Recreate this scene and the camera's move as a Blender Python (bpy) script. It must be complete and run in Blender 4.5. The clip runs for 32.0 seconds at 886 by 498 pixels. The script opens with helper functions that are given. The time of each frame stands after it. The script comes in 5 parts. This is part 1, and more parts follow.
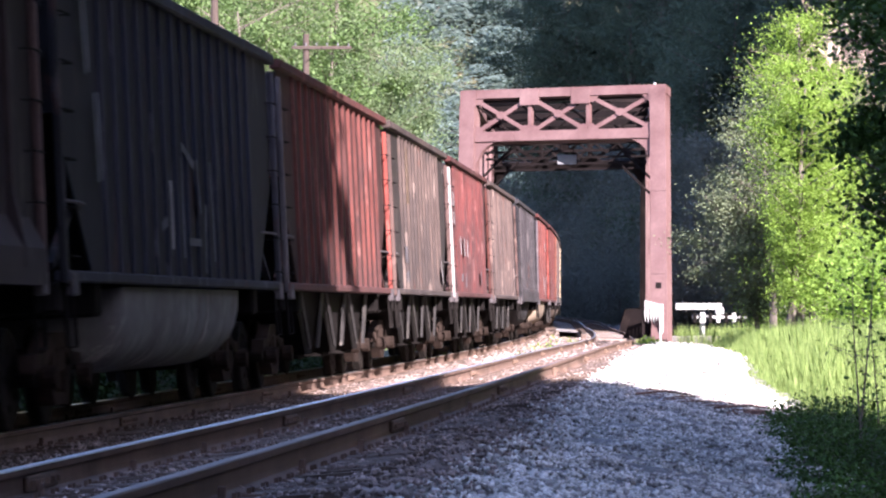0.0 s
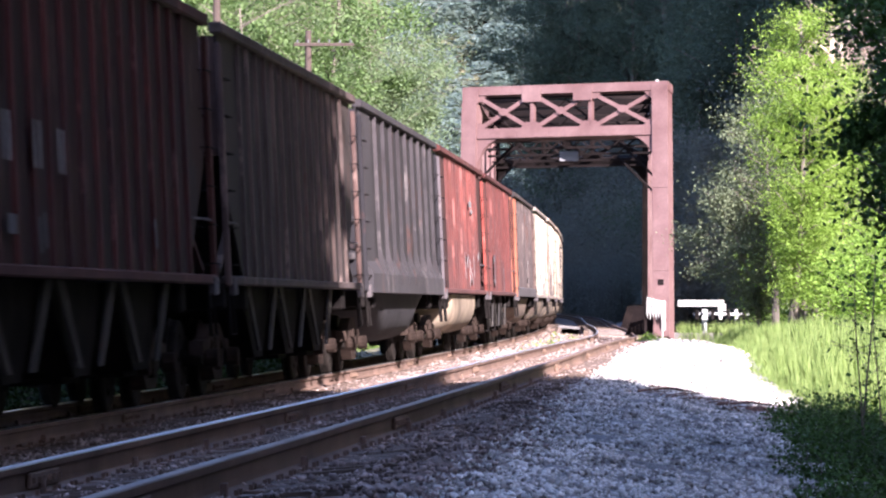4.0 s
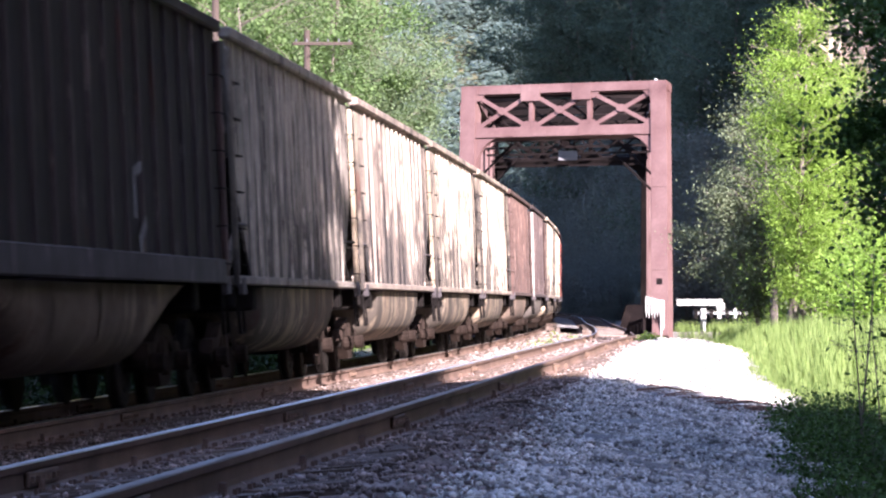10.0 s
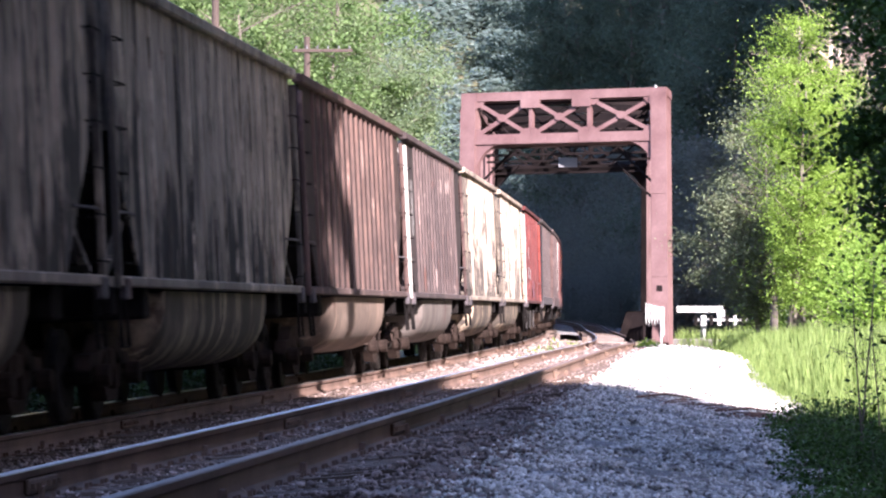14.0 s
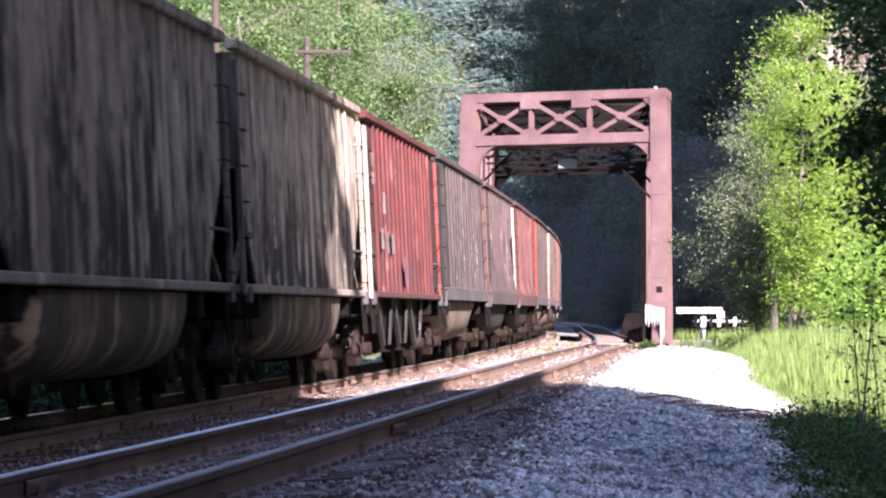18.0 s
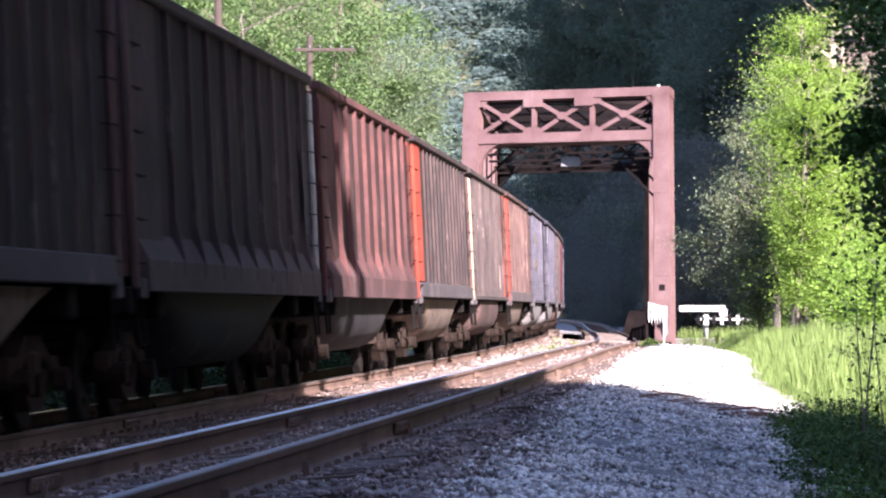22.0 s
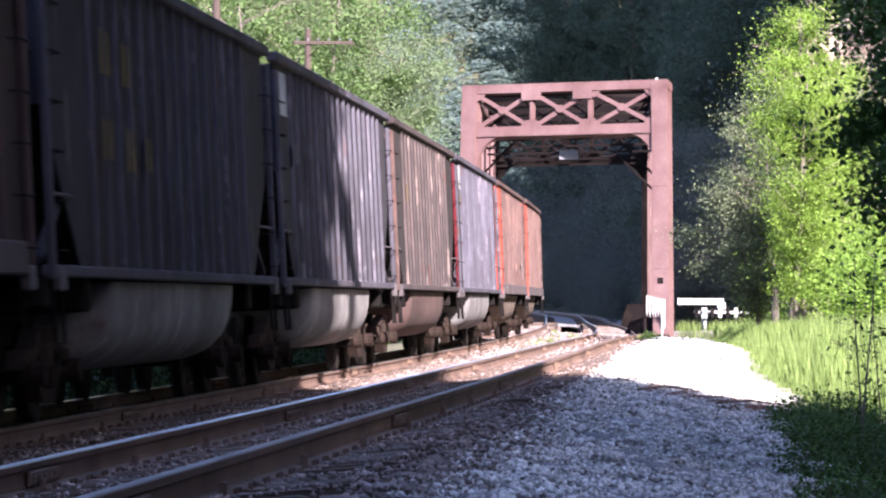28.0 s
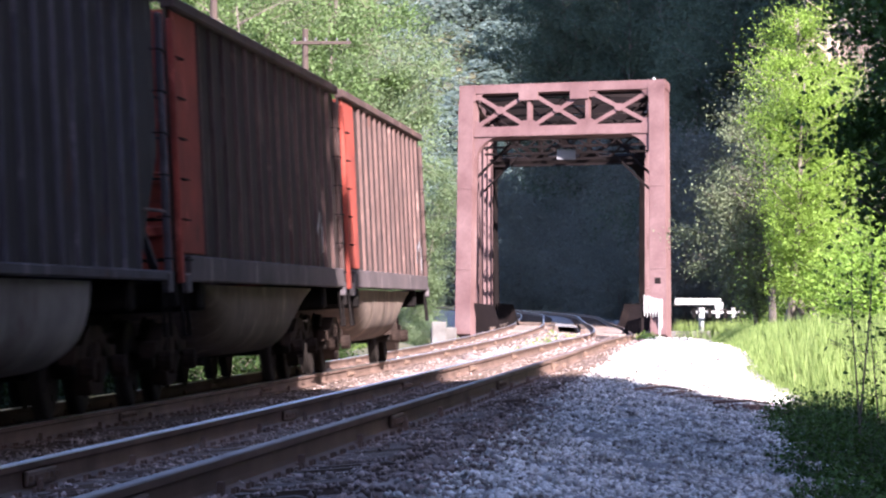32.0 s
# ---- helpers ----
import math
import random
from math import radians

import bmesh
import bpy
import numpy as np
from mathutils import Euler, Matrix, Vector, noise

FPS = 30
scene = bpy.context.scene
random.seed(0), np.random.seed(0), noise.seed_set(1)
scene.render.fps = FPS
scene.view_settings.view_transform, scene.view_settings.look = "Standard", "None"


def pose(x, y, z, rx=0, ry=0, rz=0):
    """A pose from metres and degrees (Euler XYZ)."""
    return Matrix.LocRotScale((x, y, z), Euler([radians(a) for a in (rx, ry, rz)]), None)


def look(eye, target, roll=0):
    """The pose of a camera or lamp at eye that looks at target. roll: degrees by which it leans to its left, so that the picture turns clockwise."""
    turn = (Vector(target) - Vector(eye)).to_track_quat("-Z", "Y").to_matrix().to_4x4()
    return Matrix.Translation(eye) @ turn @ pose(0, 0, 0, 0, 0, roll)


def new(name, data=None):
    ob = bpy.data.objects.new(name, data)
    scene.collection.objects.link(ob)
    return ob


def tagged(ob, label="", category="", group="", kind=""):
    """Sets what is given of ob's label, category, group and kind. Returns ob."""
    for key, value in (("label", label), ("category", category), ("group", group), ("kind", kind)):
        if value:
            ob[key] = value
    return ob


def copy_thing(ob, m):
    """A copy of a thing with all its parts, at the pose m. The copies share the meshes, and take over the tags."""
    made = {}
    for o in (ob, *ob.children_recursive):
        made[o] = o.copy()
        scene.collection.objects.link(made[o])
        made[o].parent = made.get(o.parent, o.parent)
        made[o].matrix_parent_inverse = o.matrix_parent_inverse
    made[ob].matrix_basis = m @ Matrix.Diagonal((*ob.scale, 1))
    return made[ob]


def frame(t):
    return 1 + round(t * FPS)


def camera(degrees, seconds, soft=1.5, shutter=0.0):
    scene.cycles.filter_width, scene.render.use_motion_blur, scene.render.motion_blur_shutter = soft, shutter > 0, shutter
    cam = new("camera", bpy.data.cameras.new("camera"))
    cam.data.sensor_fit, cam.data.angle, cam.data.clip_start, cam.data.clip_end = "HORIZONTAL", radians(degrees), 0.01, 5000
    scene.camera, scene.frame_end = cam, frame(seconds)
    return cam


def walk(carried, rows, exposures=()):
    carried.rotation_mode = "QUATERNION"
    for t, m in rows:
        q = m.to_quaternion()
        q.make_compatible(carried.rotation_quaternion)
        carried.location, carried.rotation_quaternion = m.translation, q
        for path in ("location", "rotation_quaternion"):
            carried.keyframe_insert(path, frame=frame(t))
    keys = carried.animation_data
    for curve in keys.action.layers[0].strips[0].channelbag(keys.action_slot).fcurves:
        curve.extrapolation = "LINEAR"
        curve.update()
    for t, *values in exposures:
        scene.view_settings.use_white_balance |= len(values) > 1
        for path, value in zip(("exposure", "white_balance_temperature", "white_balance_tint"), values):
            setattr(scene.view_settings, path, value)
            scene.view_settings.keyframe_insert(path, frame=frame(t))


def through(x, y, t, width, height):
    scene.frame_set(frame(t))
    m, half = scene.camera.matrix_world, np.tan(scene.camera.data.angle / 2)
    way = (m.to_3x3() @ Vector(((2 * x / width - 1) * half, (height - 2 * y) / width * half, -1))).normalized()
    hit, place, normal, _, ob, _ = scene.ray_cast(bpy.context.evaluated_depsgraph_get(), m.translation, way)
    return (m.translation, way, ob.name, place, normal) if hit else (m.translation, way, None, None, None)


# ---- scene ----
# World: x to the right of the line of sight, y away along it, z up from the top of
# the loaded track's near rail. The camera stands still beside the line on a long lens and sways a little.
FOCAL = 6674.0                      # long lens, in picture widths of 1568
EYE = Vector((0.0, 0.0, 1.10))
HORIZON = 94.0                      # how far the level line lies below the picture's middle

cam = camera(2 * math.degrees(math.atan(784 / FOCAL)), 32.0, soft=2.2, shutter=0.5)


def aim(dx, dy):
    yaw = math.degrees(math.atan(dx / FOCAL))
    pitch = math.degrees(math.atan((HORIZON + dy) / FOCAL))
    return pose(EYE.x, EYE.y, EYE.z, 90 + pitch, 0, yaw)


# seconds, sway to the side, sway up
walk(cam, [(t, aim(dx, dy)) for t, dx, dy in [
    (0.0, 1.5, 8.6), (0.5, 1.5, 9.2), (1.0, 0.4, 10.3), (1.5, 3.1, 7.7), (2.0, 6.1, 6.1), (2.5, 4.8, 6.1),
    (3.0, 6.1, 6.1), (3.5, 4.6, 4.6), (5.5, 9.2, 1.5), (6.0, 4.6, 1.2), (6.5, 3.1, 0.0), (7.0, 5.9, 0.0),
    (7.5, 6.1, 0.0), (8.0, 6.1, 0.0), (8.5, 6.1, 0.0), (9.0, 10.7, 0.0), (9.5, 8.8, 1.5), (10.0, 3.1, 1.5),
    (10.5, 1.5, 1.5), (11.0, 3.1, 3.1), (11.5, 3.1, 4.6), (12.0, 1.5, 7.5), (12.5, 3.3, 9.0), (13.0, 5.9, 11.1),
    (13.5, 4.6, 13.4), (14.0, 3.1, 13.7), (14.5, 3.1, 14.2), (16.5, 4.6, 10.7), (17.0, 3.1, 12.7), (17.5, 1.5, 14.9),
    (18.0, 2.7, 15.7), (18.5, 1.9, 16.9), (19.0, 4.6, 15.3), (19.5, 7.6, 13.8), (20.0, 3.1, 19.9), (20.5, 1.5, 21.3),
    (21.0, 1.5, 18.4), (21.5, 4.6, 13.8), (22.0, 7.7, 12.3), (22.5, 7.9, 9.4), (23.0, 8.1, 9.0), (23.5, 8.8, 9.2),
    (24.0, 7.7, 7.7), (24.5, 7.7, 6.1), (25.0, 3.1, 3.1), (25.5, 3.1, 1.5), (27.5, 4.6, -0.2), (28.0, 4.6, 0.0),
    (28.5, 4.6, 0.0), (29.0, 6.1, -3.1), (29.5, 6.1, -3.1), (30.0, 6.1, -1.5), (30.5, 6.1, -1.5), (31.0, 3.1, 0.0),
    (31.5, 1.5, 0.0), (32.0, 0.0, 0.0)]], exposures=[(0.0, 2.8, 5800, 27), (32.0, 2.8, 5800, 27)])

# ---- light ----
SUN_AZ = Vector((0.42, -0.9075, 0.0)).normalized()    # towards the sun, on the ground
SUN_EL = radians(30)
world = bpy.data.worlds.new("sky_world")
world.use_nodes = True
scene.world = world
wn = world.node_tree.nodes
sky = wn.new("ShaderNodeTexSky")
sky.sky_type = "NISHITA"
sky.sun_disc = False
sky.ozone_density = 1.8
sky.sun_elevation = SUN_EL
sky.sun_rotation = math.atan2(SUN_AZ.x, SUN_AZ.y)
world.node_tree.links.new(sky.outputs[0], wn["Background"].inputs[0])
wn["Background"].inputs[1].default_value = 0.092
sun = new("sun", bpy.data.lights.new("sun", "SUN"))
sun.data.energy, sun.data.angle, sun.data.color = 5.0, radians(0.53), (1.0, 0.89, 0.74)
sun.matrix_world = look(Vector((60, -120, 150)), Vector((60, -120, 150)) - (SUN_AZ * math.cos(SUN_EL) + Vector((0, 0, math.sin(SUN_EL)))))

# ---- the line ----
GAUGE = 1.505
SPACING = 3.95


def smooth(a, b, x):
    t = min(1.0, max(0.0, (x - a) / (b - a)))
    return t * t * (3 - 2 * t)


def bearing(s):
    d = s - 54.3
    if d < -30:
        return 0.0742 + 0.00765 - 0.00044 + 0.00022 * (-30 - d)
    if d < 145.7:
        return 0.0742 - 0.000255 * d - 4.9e-7 * d * d
    if s < 262:
        return 0.0268
    return 0.0268 - (s - 262) / 430.0


S0, S1, DS = -560.0, 760.0, 2.0
LINE = {}
x, y = -2.263, 54.3
for i in range(int((S1 - 54.3) / DS) + 1):
    LINE[i] = (x, y)
    b = bearing(54.3 + DS * (i + 0.5))
    x, y = x + DS * math.sin(b), y + DS * math.cos(b)
x, y = -2.263, 54.3
for i in range(0, -int((54.3 - S0) / DS) - 1, -1):
    LINE[i] = (x, y)
    b = bearing(54.3 + DS * (i - 0.5))
    x, y = x - DS * math.sin(b), y - DS * math.cos(b)


FIRST, LAST = min(LINE), max(LINE) - 1


def along(s, w=0.0):
    """Plan place at distance s along the line, w to the right of the near rail of the far track."""
    k = (s - 54.3) / DS
    i = math.floor(k)
    i = min(max(i, FIRST), LAST)
    k -= i
    (ax, ay), (bx, by) = LINE[i], LINE[i + 1]
    h = bearing(s)
    return ax + (bx - ax) * k + w * math.cos(h), ay + (by - ay) * k - w * math.sin(h), h


def climb(s):
    """The grade beyond the bridge."""
    d = max(0.0, s - 222)
    return 0.0062 * d * d / (d + 25)


def z_far_left(s):
    return -0.07 * (1 - smooth(90, 165, s)) + climb(s)


def z_far_right(s):
    return climb(s)


def z_near_left(s):
    return 0.195 - 0.295 * smooth(70, 165, s) + climb(s)


def z_near_right(s):
    return 0.335 - 0.495 * smooth(66, 165, s) + climb(s)


def s_at(y):
    return y * 1.0012 - 0.06

# ---- materials ----
def material(name):
    m = bpy.data.materials.new(name)
    m.use_nodes = True
    return m, m.node_tree.nodes, m.node_tree.links, m.node_tree.nodes["Principled BSDF"]


def noise_node(n, l, scale, detail=4.0, stretch=None, space="Object", rough=0.55):
    tc = n.new("ShaderNodeTexCoord")
    out = tc.outputs[space]
    if stretch:
        mp = n.new("ShaderNodeMapping")
        mp.inputs["Scale"].default_value = stretch
        l.new(out, mp.inputs[0])
        out = mp.outputs[0]
    t = n.new("ShaderNodeTexNoise")
    t.inputs["Scale"].default_value, t.inputs["Detail"].default_value, t.inputs["Roughness"].default_value = scale, detail, rough
    l.new(out, t.inputs["Vector"])
    return t.outputs["Fac"]


def ramp(n, l, fac, stops):
    r = n.new("ShaderNodeValToRGB")
    while len(r.color_ramp.elements) < len(stops):
        r.color_ramp.elements.new(0.5)
    for e, (p, c) in zip(r.color_ramp.elements, stops):
        e.position, e.color = p, (c if len(c) == 4 else (*c, 1))
    l.new(fac, r.inputs[0])
    return r.outputs[0]


def mixed(n, l, fac, a, b, how="MIX"):
    m = n.new("ShaderNodeMix")
    m.data_type, m.blend_type = "RGBA", how
    for sock, v in ((m.inputs[0], fac), (m.inputs[6], a), (m.inputs[7], b)):
        if isinstance(v, bpy.types.NodeSocket):
            l.new(v, sock)
        elif isinstance(v, (int, float)):
            sock.default_value = v
        else:
            sock.default_value = (*v, 1)
    return m.outputs[2]


def bumped(n, l, bsdf, height, strength, distance):
    b = n.new("ShaderNodeBump")
    b.inputs["Strength"].default_value, b.inputs["Distance"].default_value = strength, distance
    l.new(height, b.inputs["Height"])
    l.new(b.outputs[0], bsdf.inputs["Normal"])


def grained(name, stops, scale, rough=0.8, metal=0.0, fine=40.0, bump=0.3, dist=0.01, stretch=None, isle=0.0, space="Object", gloss=0.3):
    """Two scales of noise through a colour ramp, with fine relief."""
    m, n, l, p = material(name)
    big = noise_node(n, l, scale, 5.0, stretch, space)
    col = ramp(n, l, big, stops)
    small = noise_node(n, l, fine, 3.0, stretch, space)
    col = mixed(n, l, 0.35, col, ramp(n, l, small, [(0.3, (0.45, 0.45, 0.45)), (0.7, (1.0, 1.0, 1.0))]), "MULTIPLY")
    if isle:
        g = n.new("ShaderNodeNewGeometry")
        col = mixed(n, l, isle, col, ramp(n, l, g.outputs["Random Per Island"], [(0.0, (0.22, 0.21, 0.21)), (1.0, (1.0, 1.0, 1.0))]), "MULTIPLY")
    l.new(col, p.inputs["Base Color"])
    p.inputs["Roughness"].default_value, p.inputs["Metallic"].default_value = rough, metal
    p.inputs["Specular IOR Level"].default_value = gloss
    bumped(n, l, p, small, bump, dist)
    return m


def foliage(name, dark, light, through, scale=0.5, mix=0.35):
    m, n, l, p = material(name)
    g = n.new("ShaderNodeNewGeometry")
    oi = n.new("ShaderNodeObjectInfo")
    a = ramp(n, l, g.outputs["Random Per Island"], [(0.0, dark), (1.0, light)])
    b = noise_node(n, l, scale, 3.0)
    col = mixed(n, l, 0.6, a, ramp(n, l, b, [(0.3, (0.55, 0.6, 0.5)), (0.7, (1.15, 1.1, 1.0))]), "MULTIPLY")
    col = mixed(n, l, 0.35, col, ramp(n, l, oi.outputs["Random"], [(0.0, (0.7, 0.85, 0.6)), (1.0, (1.2, 1.05, 1.0))]), "MULTIPLY")
    l.new(col, p.inputs["Base Color"])
    p.inputs["Roughness"].default_value = 0.65
    p.inputs["Specular IOR Level"].default_value = 0.1
    t = n.new("ShaderNodeBsdfTranslucent")
    l.new(mixed(n, l, 1.0, col, through, "MULTIPLY"), t.inputs[0])
    s = n.new("ShaderNodeMixShader")
    s.inputs[0].default_value = mix
    l.new(p.outputs[0], s.inputs[1])
    l.new(t.outputs[0], s.inputs[2])
    l.new(s.outputs[0], n["Material Output"].inputs[0])
    return m


def car_paint():
    """Weathered car paint: the object's colour, streaked with coal dust by the amount in its alpha, scraped pale and rusted in spots."""
    m, n, l, p = material("car_paint")
    oi = n.new("ShaderNodeObjectInfo")
    tc = n.new("ShaderNodeTexCoord")
    shift = n.new("ShaderNodeVectorMath")
    shift.operation = "MULTIPLY_ADD"
    l.new(oi.outputs["Random"], shift.inputs[0])
    shift.inputs[1].default_value = (37.0, 11.0, 5.0)
    l.new(tc.outputs["Object"], shift.inputs[2])

    def field(scale, detail):
        mp = n.new("ShaderNodeMapping")
        mp.inputs["Scale"].default_value = scale
        l.new(shift.outputs[0], mp.inputs[0])
        t = n.new("ShaderNodeTexNoise")
        t.inputs["Scale"].default_value, t.inputs["Detail"].default_value, t.inputs["Roughness"].default_value = 1.0, detail, 0.68
        l.new(mp.outputs[0], t.inputs["Vector"])
        return t.outputs["Fac"]

    blotch = field((0.45, 0.45, 0.8), 4.0)
    streak = field((1.7, 0.8, 0.5), 5.0)
    thin = field((6.0, 1.5, 0.55), 4.0)
    fine = field((20.0, 20.0, 7.0), 4.0)
    base = mixed(n, l, 0.8, oi.outputs["Color"], ramp(n, l, blotch, [(0.35, (0.55, 0.52, 0.52)), (0.5, (0.95, 0.95, 0.95)), (0.68, (1.35, 1.3, 1.25))]), "MULTIPLY")
    sep = n.new("ShaderNodeSeparateXYZ")
    l.new(tc.outputs["Object"], sep.inputs[0])
    splash = n.new("ShaderNodeMapRange")
    for i, v in enumerate((1.3, 3.6, 0.085, -0.055)):
        splash.inputs[i + 1].default_value = v
    l.new(sep.outputs[2], splash.inputs[0])
    lift = n.new("ShaderNodeMath")
    l.new(streak, lift.inputs[0])
    l.new(splash.outputs[0], lift.inputs[1])
    streak = lift.outputs[0]
    k = n.new("ShaderNodeMath")
    k.operation = "MULTIPLY"
    soot = mixed(n, l, 1.0, ramp(n, l, streak, [(0.49, (0.0, 0.0, 0.0)), (0.58, (1, 1, 1))]), ramp(n, l, thin, [(0.52, (0.0, 0.0, 0.0)), (0.60, (0.8, 0.8, 0.8))]), "LIGHTEN")
    l.new(soot, k.inputs[0])
    l.new(oi.outputs["Alpha"], k.inputs[1])
    dirty = mixed(n, l, k.outputs[0], base, (0.017, 0.0158, 0.0175))
    rust = field((1.4, 0.8, 0.8), 6.0)
    dirty = mixed(n, l, ramp(n, l, rust, [(0.60, (0, 0, 0)), (0.68, (0.7, 0.7, 0.7))]), dirty, (0.058, 0.024, 0.018))
    scrape = field((3.0, 1.0, 0.75), 6.0)
    pale = mixed(n, l, 1.0, base, (1.7, 1.65, 1.6), "MULTIPLY")
    pale = mixed(n, l, 0.07, pale, (0.5, 0.44, 0.40))
    dirty = mixed(n, l, ramp(n, l, scrape, [(0.585, (0, 0, 0)), (0.64, (0.8, 0.8, 0.8))]), dirty, pale)
    dirty = mixed(n, l, 0.35, dirty, ramp(n, l, fine, [(0.3, (0.5, 0.5, 0.5)), (0.7, (1.15, 1.15, 1.15))]), "MULTIPLY")
    l.new(dirty, p.inputs["Base Color"])
    p.inputs["Roughness"].default_value = 0.88
    p.inputs["Specular IOR Level"].default_value = 0.21
    bumped(n, l, p, blotch, 0.3, 0.04)
    return m


PAINT = car_paint()
# Undercarriage steels darkened to carry the shade under the cars.
STEEL_DARK = grained("near_black_cast_steel", [(0.3, (0.004, 0.0035, 0.0035)), (0.7, (0.013, 0.011, 0.0105))], 3.0, 0.9, 0.0, gloss=0.04)
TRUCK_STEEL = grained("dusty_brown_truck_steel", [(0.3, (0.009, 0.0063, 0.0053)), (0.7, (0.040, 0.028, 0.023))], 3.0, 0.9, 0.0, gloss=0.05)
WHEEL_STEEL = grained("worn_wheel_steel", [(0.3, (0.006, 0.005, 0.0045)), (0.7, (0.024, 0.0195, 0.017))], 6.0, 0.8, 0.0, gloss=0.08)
RAIL_RUST = grained("rusty_rail_steel", [(0.3, (0.066, 0.041, 0.031)), (0.7, (0.165, 0.106, 0.081))], 1.2, 0.75, 0.0, 60.0, 0.3, 0.004)
RAIL_TOP = grained("polished_rail_top", [(0.3, (0.68, 0.67, 0.67)), (0.7, (0.8, 0.79, 0.78))], 2.0, 0.3, 1.0, 30.0, 0.05, 0.001)
RAIL_TOP_DULL = grained("dull_rail_top", [(0.3, (0.08, 0.052, 0.042)), (0.7, (0.16, 0.115, 0.098))], 2.0, 0.62, 0.1, 30.0, 0.1, 0.001)
TIE_WOOD = grained("creosoted_tie_wood", [(0.3, (0.04, 0.028, 0.022)), (0.55, (0.095, 0.066, 0.052)), (0.8, (0.18, 0.135, 0.11))], 2.0, 0.9, 0.0, 14.0, 0.6, 0.02, (0.3, 4, 4))
DECK_WOOD = grained("bleached_bridge_timber", [(0.3, (0.10, 0.075, 0.062)), (0.55, (0.19, 0.15, 0.13)), (0.8, (0.30, 0.25, 0.22))], 2.0, 0.9, 0.0, 14.0, 0.6, 0.02, (0.3, 4, 4))
BALLAST = grained("dirty_ballast", [(0.3, (0.08, 0.058, 0.052)), (0.55, (0.185, 0.142, 0.128)), (0.75, (0.33, 0.275, 0.255))], 1.6, 0.95, 0.0, 26.0, 1.0, 0.05)
BALLAST_STONE = grained("brown_ballast_stone", [(0.3, (0.20, 0.15, 0.135)), (0.6, (0.46, 0.365, 0.335)), (0.8, (0.72, 0.63, 0.60))], 1.1, 0.9, 0.0, 18.0, 0.5, 0.02, None, 0.9)
GRAVEL = grained("crushed_gravel", [(0.3, (0.13, 0.12, 0.118)), (0.6, (0.24, 0.225, 0.22)), (0.8, (0.36, 0.345, 0.335))], 1.4, 0.95, 0.0, 24.0, 1.0, 0.05)
GRAVEL_STONE = grained("crushed_grey_stone", [(0.3, (0.60, 0.565, 0.53)), (0.6, (0.80, 0.76, 0.71)), (0.8, (0.88, 0.84, 0.79))], 0.9, 0.9, 0.0, 18.0, 0.5, 0.02, None, 0.95)
BRIDGE_RED = grained("faded_red_lead_paint", [(0.25, (0.064, 0.031, 0.029)), (0.42, (0.090, 0.049, 0.047)), (0.6, (0.112, 0.066, 0.063)), (0.75, (0.14, 0.088, 0.084))], 0.6, 0.72, 0.0, 9.0, 0.25, 0.01)
# Shade inside the bridge put into a near-black steel colour.
BRIDGE_DARK = grained("shade_dark_bridge_steel", [(0.3, (0.005, 0.004, 0.004)), (0.6, (0.010, 0.007, 0.007)), (0.8, (0.024, 0.017, 0.015))], 0.8, 0.9, 0.0, 9.0, 0.25, 0.01, gloss=0.08)
WHITE_PAINT = grained("flaking_white_paint", [(0.3, (0.2, 0.2, 0.195)), (0.6, (0.34, 0.34, 0.33))], 2.0, 0.6, 0.0, 20.0, 0.3, 0.01)
CONCRETE = grained("weathered_concrete", [(0.3, (0.07, 0.064, 0.058)), (0.7, (0.14, 0.133, 0.125))], 0.9, 0.95, 0.0, 16.0, 0.5, 0.02)
SIGN_GREY = grained("dull_grey_sign_plate", [(0.3, (0.085, 0.085, 0.095)), (0.7, (0.125, 0.125, 0.135))], 2.0, 0.6)
POLE_WOOD = grained("red_brown_pole_wood", [(0.3, (0.03, 0.021, 0.0175)), (0.7, (0.06, 0.043, 0.036))], 1.5, 0.85, 0.0, 12.0, 0.5, 0.02, (4, 4, 0.3))
BARK = grained("rough_grey_bark", [(0.3, (0.06, 0.05, 0.042)), (0.7, (0.18, 0.155, 0.13))], 2.0, 0.95, 0.0, 14.0, 0.8, 0.03, (3, 3, 0.5))
PALE_BARK = grained("pale_dead_wood", [(0.3, (0.2, 0.15, 0.12)), (0.7, (0.36, 0.29, 0.24))], 2.0, 0.95, 0.0, 14.0, 0.8, 0.03, (3, 3, 0.5))
STICK_BARK = grained("dry_red_brown_stick", [(0.3, (0.12, 0.062, 0.045)), (0.7, (0.26, 0.15, 0.115))], 3.0, 0.95)
EARTH = grained("weedy_earth", [(0.3, (0.035, 0.037, 0.020)), (0.5, (0.064, 0.064, 0.034)), (0.7, (0.11, 0.10, 0.058))], 0.35, 0.98, 0.0, 6.0, 0.8, 0.06)
LEAF_BRIGHT = foliage("young_poplar_leaves", (0.155, 0.25, 0.045), (0.235, 0.36, 0.09), (1.1, 1.15, 0.65), 0.5, 0.5)
LEAF_MID = foliage("streamside_leaves", (0.095, 0.15, 0.065), (0.15, 0.22, 0.10), (1.1, 1.2, 0.7), 0.25, 0.5)
LEAF_PALE = foliage("hazy_willow_leaves", (0.135, 0.185, 0.115), (0.195, 0.26, 0.16), (1.1, 1.15, 0.8), 0.25, 0.55)
# Lightened, low-contrast leaf colour stands for haze over the hillside.
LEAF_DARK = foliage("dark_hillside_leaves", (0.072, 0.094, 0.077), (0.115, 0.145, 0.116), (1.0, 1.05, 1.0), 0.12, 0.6)
